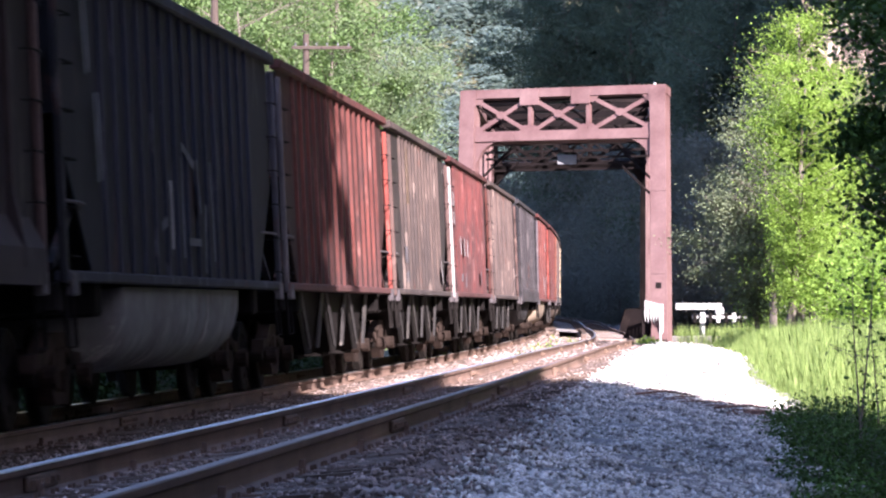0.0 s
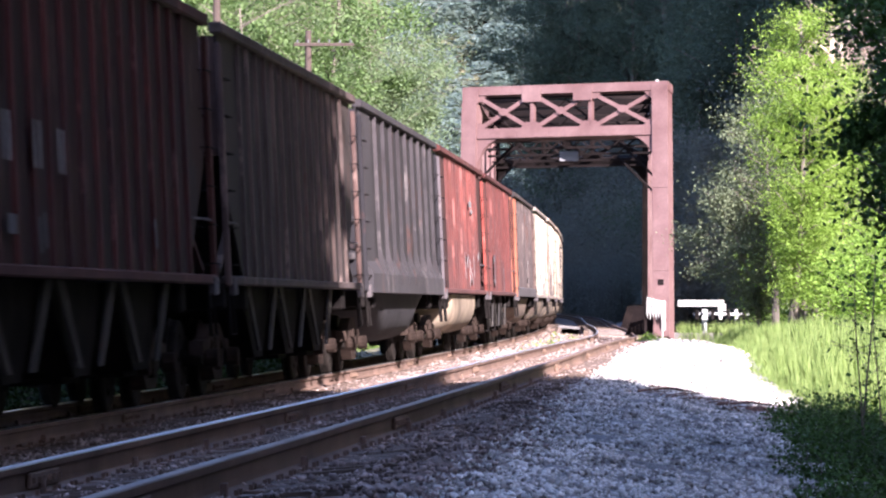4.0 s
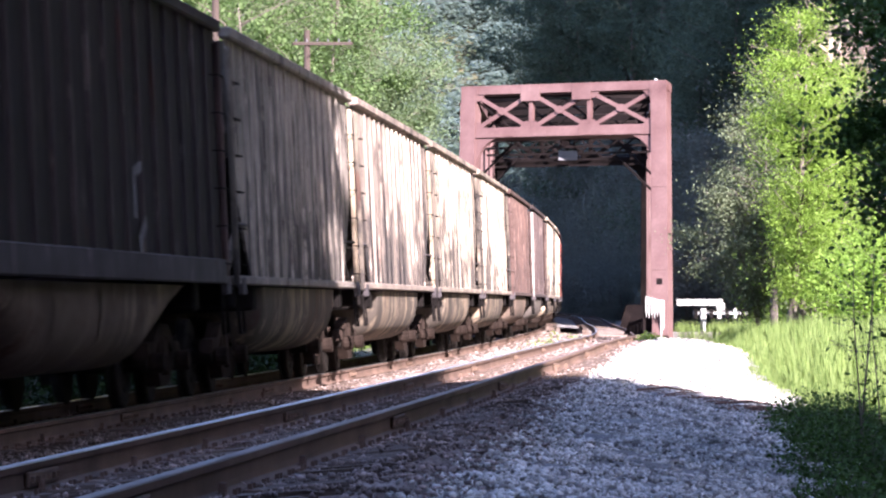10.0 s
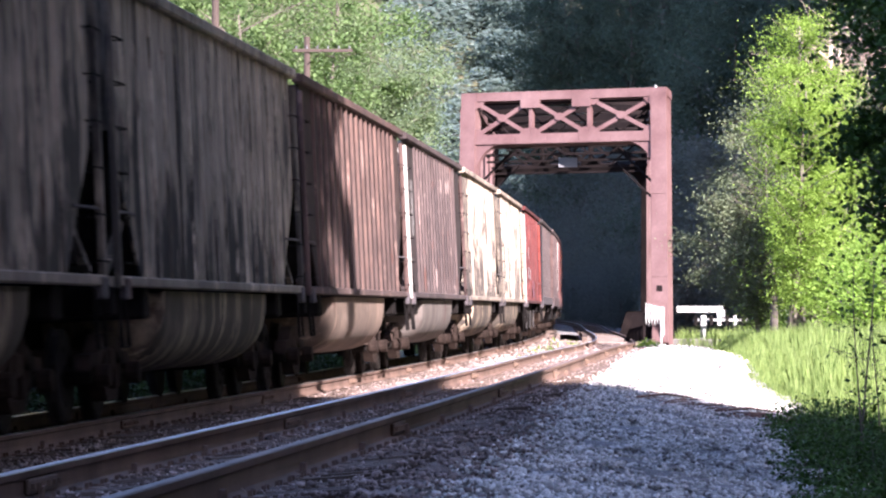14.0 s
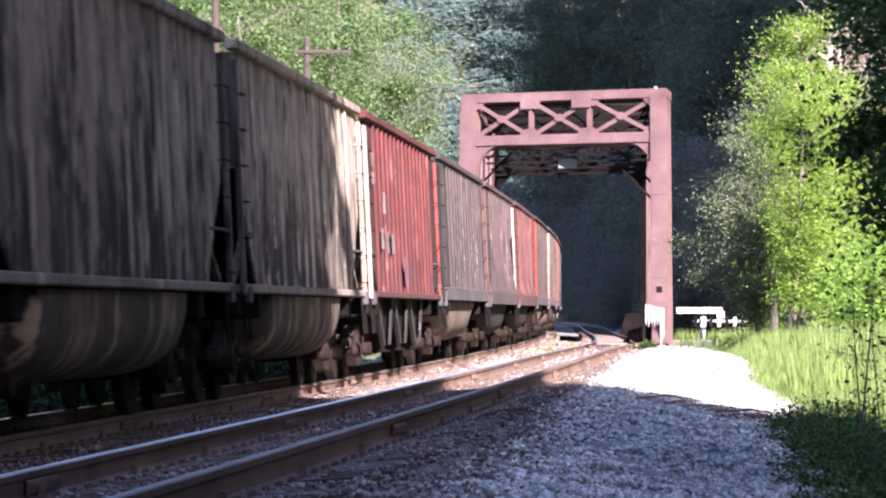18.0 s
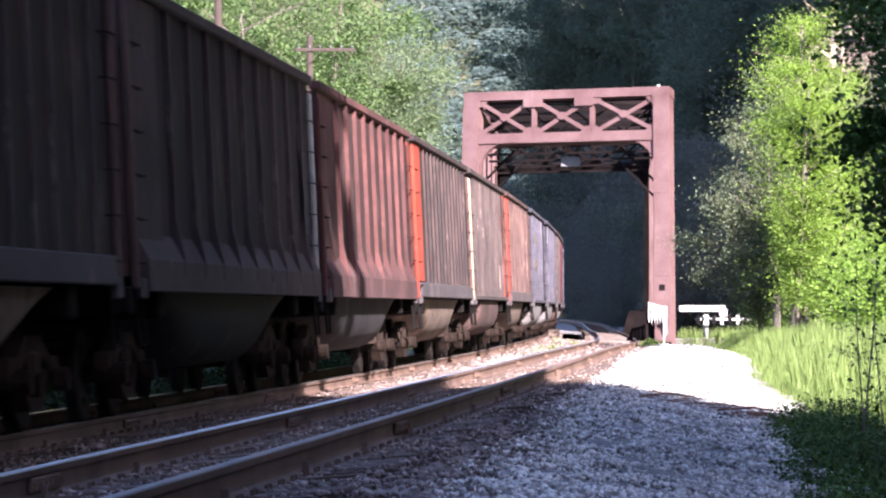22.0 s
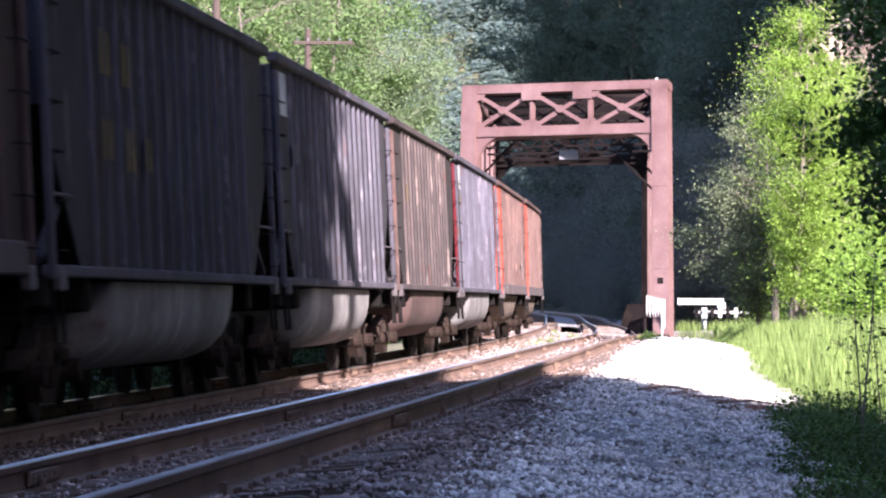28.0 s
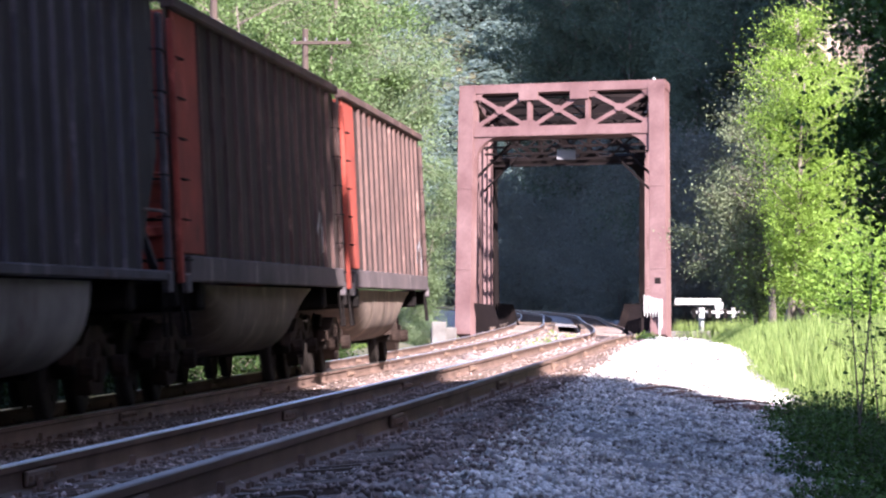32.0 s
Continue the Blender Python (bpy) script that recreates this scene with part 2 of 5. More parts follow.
# Haze behind the bridge painted into these paler leaves.
LEAF_HAZE = foliage("haze_tinted_trackside_leaves", (0.115, 0.125, 0.122), (0.165, 0.175, 0.168), (1.0, 1.0, 1.0), 0.12, 0.6)
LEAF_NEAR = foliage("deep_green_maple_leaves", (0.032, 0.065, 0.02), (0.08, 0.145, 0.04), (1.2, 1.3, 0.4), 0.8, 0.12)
# Leaves blackened so that the added bushes read as shade.
LEAF_DEEP = foliage("shade_darkened_bush_leaves", (0.010, 0.02, 0.007), (0.028, 0.05, 0.014), (1.2, 1.3, 0.4), 0.8, 0.1)
LEAF_GREY = foliage("grey_green_vine_leaves", (0.085, 0.11, 0.072), (0.145, 0.175, 0.115), (1.0, 1.0, 0.7), 0.4)
# Distance haze painted into the far leaves as a pale bluish colour.
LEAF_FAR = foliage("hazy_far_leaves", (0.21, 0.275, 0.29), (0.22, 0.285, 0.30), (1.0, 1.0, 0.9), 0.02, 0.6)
GRASS_DARK = foliage("rank_bank_grass", (0.06, 0.10, 0.022), (0.14, 0.20, 0.05), (1.2, 1.2, 0.5), 0.6, 0.35)
GRASS = foliage("tall_sunny_grass", (0.07, 0.125, 0.03), (0.31, 0.41, 0.17), (1.15, 1.2, 0.6), 0.6, 0.5)


# ---- mesh helpers ----
class Shape:
    """Collects vertices and faces of one mesh."""

    def __init__(self):
        self.v, self.f = [], []

    def add(self, verts, faces):
        k = len(self.v)
        self.v += [tuple(p) for p in verts]
        self.f += [tuple(k + i for i in q) for q in faces]
        return self

    def box(self, x0, y0, z0, x1, y1, z1, ch=0.0):
        """A box, its edges chamfered by ch."""
        c = ((x0 + x1) / 2, (y0 + y1) / 2, (z0 + z1) / 2)
        h = (abs(x1 - x0) / 2, abs(y1 - y0) / 2, abs(z1 - z0) / 2)
        if ch <= 0:
            v = [(c[0] + i * h[0], c[1] + j * h[1], c[2] + k * h[2]) for i in (-1, 1) for j in (-1, 1) for k in (-1, 1)]
            return self.add(v, [(0, 1, 3, 2), (4, 6, 7, 5), (0, 4, 5, 1), (2, 3, 7, 6), (0, 2, 6, 4), (1, 5, 7, 3)])
        ch = min(ch, min(h) * 0.8)
        v, ids = [], {}
        for i in (-1, 1):
            for j in (-1, 1):
                for k in (-1, 1):
                    for a in range(3):
                        s = [i, j, k]
                        ids[(i, j, k, a)] = len(v)
                        v.append(tuple(c[b] + s[b] * (h[b] if b == a else h[b] - ch) for b in range(3)))
        f = []
        for a in range(3):
            b, d = (a + 1) % 3, (a + 2) % 3
            for sg in (-1, 1):
                ring = []
                for p, q in ((-1, -1), (1, -1), (1, 1), (-1, 1)):
                    key = [0, 0, 0]
                    key[a], key[b], key[d] = sg, p, q
                    ring.append(ids[(*key, a)])
                f.append(tuple(ring if sg > 0 else ring[::-1]))
            for p in (-1, 1):
                for q in (-1, 1):
                    e = []
                    for sg in (-1, 1):
                        key = [0, 0, 0]
                        key[a], key[b], key[d] = sg, p, q
                        e.append((ids[(*key, b)], ids[(*key, d)]))
                    r = (e[0][0], e[1][0], e[1][1], e[0][1])
                    f.append(r if p * q > 0 else r[::-1])
        for i in (-1, 1):
            for j in (-1, 1):
                for k in (-1, 1):
                    r = (ids[(i, j, k, 0)], ids[(i, j, k, 1)], ids[(i, j, k, 2)])
                    f.append(r if i * j * k > 0 else r[::-1])
        return self.add(v, f)

    def prism(self, ring, a, b):
        """A flat ring of points at a, the same shifted at b (functions of a 2D point), closed."""
        n = len(ring)
        v = [a(*p) for p in ring] + [b(*p) for p in ring]
        f = [tuple(range(n))[::-1], tuple(range(n, 2 * n))] + [(i, (i + 1) % n, n + (i + 1) % n, n + i) for i in range(n)]
        return self.add(v, f)

    def tube(self, pts, rads, sides=6):
        """A tapered round bar through points."""
        v, f = [], []
        pts = [Vector(p) for p in pts]
        for i, p in enumerate(pts):
            d = (pts[min(i + 1, len(pts) - 1)] - pts[max(i - 1, 0)]).normalized()
            u = d.orthogonal().normalized() if abs(d.z) < 0.95 else (Vector((1, 0, 0)) - d * d.x).normalized()
            w = d.cross(u)
            for k in range(sides):
                a = 2 * math.pi * k / sides
                v.append(p + (u * math.cos(a) + w * math.sin(a)) * rads[i])
        for i in range(len(pts) - 1):
            for k in range(sides):
                q = (k + 1) % sides
                f.append((i * sides + k, i * sides + q, (i + 1) * sides + q, (i + 1) * sides + k))
        f.append(tuple(range(sides))[::-1])
        f.append(tuple((len(pts) - 1) * sides + k for k in range(sides)))
        return self.add(v, f)

    def disc(self, c, axis, r, w, sides=20):
        """A wheel-like cylinder about an axis ('x' or 'y') with rounded rim."""
        v, f = [], []
        for o, rr in ((-w, r * 0.94), (-w * 0.7, r), (w * 0.7, r), (w, r * 0.94)):
            for k in range(sides):
                a = 2 * math.pi * k / sides
                p = (rr * math.cos(a), rr * math.sin(a))
                v.append((c[0] + p[0], c[1] + o, c[2] + p[1]) if axis == "y" else (c[0] + o, c[1] + p[0], c[2] + p[1]))
        for i in range(3):
            for k in range(sides):
                q = (k + 1) % sides
                f.append((i * sides + k, i * sides + q, (i + 1) * sides + q, (i + 1) * sides + k))
        f += [tuple(range(sides))[::-1], tuple(range(3 * sides, 4 * sides))]
        return self.add(v, f)

    def mesh(self, name, mat, flat=True):
        me = bpy.data.meshes.new(name)
        me.from_pydata(self.v, [], self.f)
        me.materials.append(mat)
        if not flat:
            me.polygons.foreach_set("use_smooth", [True] * len(me.polygons))
        me.update()
        return me


def tidy(me):
    """Turns the faces outwards."""
    bm = bmesh.new()
    bm.from_mesh(me)
    bmesh.ops.recalc_face_normals(bm, faces=bm.faces)
    bm.to_mesh(me)
    bm.free()
    return me


def part(name, shape, mat, parent=None, label="", flat=True, place=None, fix=True):
    me = shape.mesh(name, mat, flat) if isinstance(shape, Shape) else shape
    if fix and isinstance(shape, Shape):
        tidy(me)
    ob = new(name, me)
    if parent:
        ob.parent = parent
    if place is not None:
        ob.matrix_basis = place
    if label:
        tagged(ob, label)
    return ob


def thing(name, label, category, group="", kind="", place=None):
    ob = tagged(new(name), label, category, group, kind)
    ob.empty_display_size = 0.3
    if place is not None:
        ob.matrix_basis = place
    return ob

# ---- ground ----
def bump2(x, y, cx, cy, rx, ry, h, p=2.0):
    d = ((x - cx) / rx) ** 2 + ((y - cy) / ry) ** 2
    return h * math.exp(-d ** (p / 2))


def bed_z(s, w):
    """Top of the ballast at distance s along the line, w from the far track's near rail."""
    za, zl, zb, zc = z_far_right(s), z_far_left(s), z_near_left(s), z_near_right(s)
    left = za + (za - zl) / GAUGE * w - 0.235
    right = zb + (zc - zb) / GAUGE * (w - (SPACING - GAUGE)) - 0.235
    k = smooth(0.3, 2.1, w)
    z = left * (1 - k) + right * k
    if w < -2.3:
        z -= (-2.3 - w) * 0.42
    if w > 4.7:
        z = right - (w - 4.7) * (zc - zb) / GAUGE - 0.10 * smooth(4.7, 7.4, w) - 0.09 * (w - 4.7) * (1 - smooth(40, 90, s))
    return z


def ground_z(x, y):
    """Height of the land."""
    yy = min(max(y, -520), 700)
    s = s_at(yy)
    ax, ay, h = along(s)
    w = (x - ax) * math.cos(h) if y < 260 else 99 if x > 14 else -30
    base = -0.95 + 0.28 * (1 - smooth(50, 110, y))
    if w > 6.0:
        base = bed_z(min(s, 165), 7.2) - 0.12 + 0.85 * smooth(7.2, 13.5, w) * smooth(10, 60, y) + 2.2 * smooth(13, 40, w)
    elif w > -5.5:
        base = -1.05
    else:
        base = -0.62 - 0.35 * smooth(-5, -9, w)
    # stream bed under the bridge
    base -= 5.0 * smooth(168, 174, y - 0.3 * x) * (1 - smooth(202, 208, y - 0.3 * x)) * (1 - smooth(30, 60, abs(x)))
    z = base
    # steep wooded bluff by the far bank, added for shade; shoulder behind the bridge
    z += bump2(x, y, 150, 215, 80, 90, 240, 4.0) * smooth(24, 50, x)
    z += bump2(x, y, 95, 385, 84, 66, 130, 3.0) * smooth(4, 34, x)
    # unseen ridge added behind the camera, keeps the evening sun off the near stretch
    n, m = 0.9075 * x + 0.42 * y, 0.42 * x - 0.9075 * y
    if 40 < m < 330 and -140 < n < 60:
        z += 175 * math.exp(-(abs(m - 165) / 70) ** 4) / (1 + math.exp((n - 22.0) / 2.0)) / (1 + math.exp((-n - 75) / 8.0))
    # unseen spur of the bluff, added to shade the hillside behind the bridge
    if -165 < m < 30 and n > 60:
        z += 230 / (1 + math.exp(max(-60.0, (109 - n) / 2.5))) * smooth(-165, -140, m) * (1 - smooth(-20, 30, m)) * (1 - smooth(190, 260, n))
    # slope beside the near stretch, unseen, added to block low sky light
    z += 45 * smooth(17, 70, x) * smooth(-90, -40, y) * (1 - smooth(105, 150, y))
    # far side of the valley
    z += bump2(x, y, -60, 1500, 900, 420, 330, 2.4) * smooth(700, 1100, y)
    z += bump2(x, y, -420, 420, 260, 330, 150, 2.6) * smooth(-120, -220, x)
    z += bump2(x, y, 420, -300, 260, 420, 120, 2.6) * smooth(50, 160, x)
    z += 0.25 * noise.noise((x * 0.11, y * 0.11, 0.0)) * smooth(8, 20, abs(w))
    return z


def gravel_edge(s):
    """Where the gravel ends and the grass begins, measured across the line."""
    return 7.15 - 0.6 * smooth(44, 62, s) + 0.55 * smooth(115, 160, s)


def graded(lo, hi, centre, step, grow):
    out = [centre]
    for sgn in (-1, 1):
        p, d = centre, step
        while lo < p < hi or p == centre:
            p += sgn * d
            d *= grow
            out.append(min(max(p, lo), hi))
    return sorted(set(out))


xs = graded(-1600, 1600, 2.0, 1.2, 1.045)
ys = graded(-560, 2600, 90.0, 2.2, 1.022)
g = Shape()
g.v = [(x, y, ground_z(x, y)) for y in ys for x in xs]
nx = len(xs)
g.f = [(j * nx + i, j * nx + i + 1, (j + 1) * nx + i + 1, (j + 1) * nx + i) for j in range(len(ys) - 1) for i in range(nx - 1)]
ground = tagged(new("ground", g.mesh("ground", EARTH, False)), "weedy green earth of a wooded river valley", "ground", kind="structure")


def strip(name, ws, s0, s1, step, mat, jitter, label, category, rim=None):
    sh = Shape()
    n = int((s1 - s0) / step) + 1
    for i in range(n):
        s = s0 + (s1 - s0) * i / (n - 1)
        for w in ws:
            w = min(w, rim(s) + 0.04 * w) if rim else w
            px, py, h = along(s, w)
            z = bed_z(s, w) + jitter * noise.noise((px * 2.3, py * 2.3, 3.0))
            if w <= ws[0] or len(sh.v) % len(ws) == len(ws) - 1:
                z -= 0.55
            sh.v.append((px, py, z))
    k = len(ws)
    sh.f = [(i * k + j, i * k + j + 1, (i + 1) * k + j + 1, (i + 1) * k + j) for i in range(n - 1) for j in range(k - 1)]
    return tagged(new(name, sh.mesh(name, mat, False)), label, category, kind="structure")


BW = [-4.6, -3.6, -2.9, -2.3, -1.9, -1.5, -1.1, -0.7, -0.3, 0.0, 0.4, 0.8, 1.2, 1.6, 2.0, 2.45, 2.9, 3.3, 3.7, 3.95, 4.3, 4.7, 4.95]
strip("ballast_bed", BW, -520, 168, 1.0, BALLAST, 0.05, "brown stained ballast bed under two railway tracks", "ballast")
strip("ballast_bed", BW, 204, 740, 4.0, GRAVEL, 0.05, "ballast bed beyond the bridge", "ballast")
strip("gravel_shoulder", [4.93, 5.3, 5.7, 6.1, 6.5, 6.9, 7.3, 7.7], -120, 163, 0.6, GRAVEL, 0.07, "pale grey crushed stone service strip beside the tracks", "gravel", gravel_edge)

strip("gravel_shoulder", [4.93, 5.5, 6.2, 7.0, 8.0, 9.0], 206, 330, 3.0, GRAVEL, 0.07, "pale crushed stone beside the tracks beyond the bridge", "gravel")

# ---- tracks ----
RAIL_RING = [(-0.07, -0.18), (-0.07, -0.168), (-0.018, -0.148), (-0.009, -0.12), (-0.009, -0.06), (-0.034, -0.042), (-0.036, -0.008), (-0.028, 0.0),
             (0.028, 0.0), (0.036, -0.008), (0.034, -0.042), (0.009, -0.06), (0.009, -0.12), (0.018, -0.148), (0.07, -0.168), (0.07, -0.18)]


def rail(w, zf, parent, mat_top, label):
    """One running rail, swept along the line."""
    sh = Shape()
    stations = [S0 + 10 + 6 * i for i in range(int((0 - S0 - 10) / 6))] + [1.0 * i for i in range(-4, 170)] + [170 + 3 * i for i in range(int((S1 - 190) / 3))]
    n = len(RAIL_RING)
    for s in stations:
        px, py, h = along(s, w)
        for a, b in RAIL_RING:
            sh.v.append((px + a * math.cos(h), py - a * math.sin(h), zf(s) + b))
    for i in range(len(stations) - 1):
        for j in range(n):
            q = (j + 1) % n
            sh.f.append((i * n + j, i * n + q, (i + 1) * n + q, (i + 1) * n + j))
    me = sh.mesh("rail", RAIL_RUST)
    me.materials.append(mat_top)
    me.polygons.foreach_set("material_index", [1 if (p % n) in (6, 7, 8) else 0 for p in range(len(sh.f))])
    ob = new("rail", me)
    ob.parent = parent
    return tagged(ob, label)


def slope_pose(s, w, z, roll):
    px, py, h = along(s, w)
    return pose(px, py, z, 0, 0, -math.degrees(h)) @ Matrix.Rotation(roll, 4, "Y")


tie = Shape().box(-1.3, -0.115, -0.20, 1.3, 0.115, 0.0, 0.018)
tie_meshes = []
for k in range(4):
    t = Shape()
    t.v = [(a + random.uniform(-0.05, 0.05) * (abs(a) > 1.2), b + random.uniform(-0.012, 0.012), c + random.uniform(-0.008, 0.004)) for a, b, c in tie.v]
    t.f = tie.f
    tie_meshes.append(tidy(t.mesh("tie", TIE_WOOD)))
plate = Shape().box(-0.17, -0.1, -0.006, 0.17, 0.1, 0.016, 0.006)
for a in (-0.1, 0.1):
    for b in (-0.06, 0.06):
        plate.box(a - 0.012, b - 0.012, 0.0, a + 0.012, b + 0.012, 0.045)
plate_mesh = tidy(plate.mesh("tie_plate", RAIL_RUST))
bar = Shape().box(0.012, -0.45, -0.145, 0.045, 0.45, -0.055, 0.01).box(-0.045, -0.45, -0.145, -0.012, 0.45, -0.055, 0.01)
for k in range(6):
    bar.box(0.04, -0.40 + 0.16 * k - 0.018, -0.115, 0.07, -0.40 + 0.16 * k + 0.018, -0.08)
JOINT = grained("rust_streaked_joint_bar", [(0.3, (0.085, 0.054, 0.038)), (0.7, (0.17, 0.11, 0.08))], 3.0, 0.8)
bar_mesh = tidy(bar.mesh("joint_bar", JOINT))
anchor_mesh = tidy(Shape().box(-0.085, -0.02, -0.2, 0.085, 0.02, -0.15, 0.006).box(0.05, -0.02, -0.17, 0.09, 0.02, -0.10, 0.006).mesh("rail_anchor", RAIL_RUST))

far_track = thing("railway_track", "rusty railway track carrying the coal train", "track", kind="structure")
near_track = thing("railway_track", "empty railway track with worn shiny rails", "track", kind="structure")
rail(0.0, z_far_right, far_track, RAIL_TOP, "rust-brown steel rail with polished head")
rail(-GAUGE, z_far_left, far_track, RAIL_TOP, "rust-brown steel rail with polished head")
rail(SPACING - GAUGE, z_near_left, near_track, RAIL_TOP, "rust-brown steel rail with bright polished head")
rail(SPACING, z_near_right, near_track, RAIL_TOP_DULL, "rust-brown steel rail with dull head")
for track, w0, zl, zr in ((far_track, -GAUGE, z_far_left, z_far_right), (near_track, SPACING - GAUGE, z_near_left, z_near_right)):
    s, k = 12.0, 0
    while s < 163.5:
        roll = -math.atan2(zr(s) - zl(s), GAUGE)
        mid = (zl(s) + zr(s)) / 2 - 0.19
        if s < 110 or k % 2 == 0:
            part("tie", random.choice(tie_meshes), None, track, place=slope_pose(s, w0 + GAUGE / 2 + random.uniform(-0.05, 0.05), mid + random.uniform(-0.012, 0.01), roll) @ pose(0, 0, 0, 0, 0, random.uniform(-1.6, 1.6)))
        s += 0.54 + random.uniform(-0.03, 0.03) if s < 110 else 0.8
        k += 1
    rest = Shape()
    for i in range(900):
        for s in (12 - 0.55 * i, 208 + 0.6 * i):
            if S0 + 20 < s < 12 or 208 <= s < 560:
                mid = (zl(s) + zr(s)) / 2 - 0.19
                m = slope_pose(s, w0 + GAUGE / 2, mid, -math.atan2(zr(s) - zl(s), GAUGE))
                q = Shape().box(-1.3, -0.115, -0.19, 1.3, 0.115, 0.0)
                rest.add([m @ Vector(p) for p in q.v], q.f)
    tagged(part("tie_row", rest, TIE_WOOD, track, fix=False), kind="stuff")
    for w, zf in ((w0, zl), (w0 + GAUGE, zr)):
        for s in [16 + 11.9 * i + (5.9 if w == w0 else 0) for i in range(11)]:
            part("joint_bar", bar_mesh, None, track, "rust-streaked steel joint bar", place=slope_pose(s, w, zf(s), 0))
        for s in [15.2 + 3.24 * i for i in range(13)]:
            part("rail_anchor", anchor_mesh, None, track, place=slope_pose(s, w, zf(s), 0))
        for s in [14.4 + 0.54 * i for i in range(60)]:
            part("tie_plate", plate_mesh, None, track, place=slope_pose(s, w, zf(s) - 0.188, 0))

# ---- bridge: skewed through truss with inclined end posts ----
AX = 0.040
BW0, SKEW, SPAN, RISE, LEAN = 8.6, -4.5, 42.0, 10.92, 5.0
BASE = -0.42


def bp(w, u, z):
    """A place on the bridge: w across from the left truss, u along it (skewed), z up."""
    u = u + SKEW * w / BW0
    return Vector((1.0 + w * math.cos(AX) + u * math.sin(AX), 167.5 - w * math.sin(AX) + u * math.cos(AX), z))


def bar3(sh, a, b, t, d, up=(0, 0, 1)):
    """A box bar from a to b, t wide across and d deep."""
    a, b = Vector(a), Vector(b)
    x = (b - a).normalized()
    y = x.cross(Vector(up))
    y = y.normalized() if y.length > 1e-3 else Vector((1, 0, 0))
    z = y.cross(x)
    v = [p + y * (i * t / 2) + z * (k * d / 2) for p in (a, b) for i, k in ((-1, -1), (1, -1), (1, 1), (-1, 1))]
    return sh.add(v, [(0, 1, 2, 3), (7, 6, 5, 4), (0, 4, 5, 1), (1, 5, 6, 2), (2, 6, 7, 3), (3, 7, 4, 0)])


bridge = thing("railway_bridge", "faded red riveted steel through-truss railway bridge", "bridge")


def portal(u0, lean, mat, label):
    """The end frame between two inclined posts, with its lattice strut and curved knee plates."""
    o, ow, ot = bp(0, u0, BASE), bp(BW0, u0, BASE), bp(0, u0 + lean, RISE)
    ea = (ow - o).normalized()
    eb = (ot - o)
    high = eb.length
    eb = eb.normalized()
    en = ea.cross(eb).normalized()
    wide = (ow - o).length

    def plate(sh, ring, n0, n1):
        f = lambda k: (lambda a, b: o + ea * a + eb * b + en * k)
        return sh.prism(ring, f(n0), f(n1))

    def rect(a0, b0, a1, b1):
        return [(a0, b0), (a1, b0), (a1, b1), (a0, b1)]

    for a in (0, wide):
        post = part("end_post", plate(Shape(), rect(a - 0.36, 0, a + 0.36, high - 0.445), -0.28, 0.28), mat, bridge, label)
        for b0, b1 in ((0.02, 3.1), (3.12, 7.1), (7.12, high - 0.87)):
            part("cover_plate", plate(Shape(), rect(a - 0.385, b0, a + 0.385, b1), 0.283, 0.30), mat, post)
    cap = part("portal_cap", plate(Shape(), rect(-0.39, high - 0.44, wide + 0.39, high), -0.3, 0.22), mat, bridge, label)
    seam = high - 0.45
    for a in (-0.02, wide * 0.33, wide * 0.60, wide + 0.02):
        part("gusset", plate(Shape(), rect(max(a - 0.48, -0.385), high - 0.85, min(a + 0.48, wide + 0.385), high - 0.02), 0.223, 0.25), mat, cap)
    low0, low1 = high - 2.63, high - 2.13
    part("lower_strut", plate(Shape(), rect(0.36, low0, wide - 0.36, low1), -0.2, 0.2), mat, bridge, label)
    for k in range(5):
        a = 0.8 + k * (wide - 1.6) / 5
        part("strut_plate", plate(Shape(), rect(a + 0.02, low0 + 0.03, a + (wide - 1.6) / 5 - 0.02, low1 - 0.03), 0.203, 0.215), mat, bridge)
    # three crossed panels
    edges = [0.36, 0.36 + (wide - 0.72) * 0.315, 0.36 + (wide - 0.72) * 0.645, wide - 0.36]
    for i in (1, 2):
        part("panel_post", plate(Shape(), rect(edges[i] - 0.085, low1, edges[i] + 0.085, seam), -0.1, 0.14), mat, bridge)
    for i in range(3):
        a0, a1 = edges[i] + 0.09 * (i > 0), edges[i + 1] - 0.09 * (i < 2)
        for k, (p, q) in enumerate((((a0, low1), (a1, seam)), ((a0, seam), (a1, low1)))):
            dx, dy = q[0] - p[0], q[1] - p[1]
            m = math.hypot(dx, dy)
            nx_, ny_ = -dy / m * 0.1, dx / m * 0.1
            part("brace", plate(Shape(), [(p[0] + nx_, p[1] + ny_), (p[0] - nx_, p[1] - ny_), (q[0] - nx_, q[1] - ny_), (q[0] + nx_, q[1] + ny_)], 0.02 + 0.07 * k, 0.08 + 0.07 * k), mat, bridge)
        c = ((a0 + a1) / 2, (low1 + seam) / 2)
        part("centre_plate", plate(Shape(), [(c[0] + 0.26 * math.cos(j * math.pi / 4), c[1] + 0.2 * math.sin(j * math.pi / 4)) for j in range(8)], 0.152, 0.17), mat, bridge)
        for a, sg in ((a0, 1), (a1, -1)):
            for b, t in ((low1, 1), (seam, -1)):
                part("corner_plate", plate(Shape(), [(a - 0.06 * sg, b), (a + 0.48 * sg, b), (a + 0.2 * sg, b + 0.3 * t), (a - 0.06 * sg, b + 0.3 * t)], 0.152, 0.168), mat, bridge)
    # curved knees
    for a, sg in ((0.36, 1), (wide - 0.36, -1)):
        r = 1.25
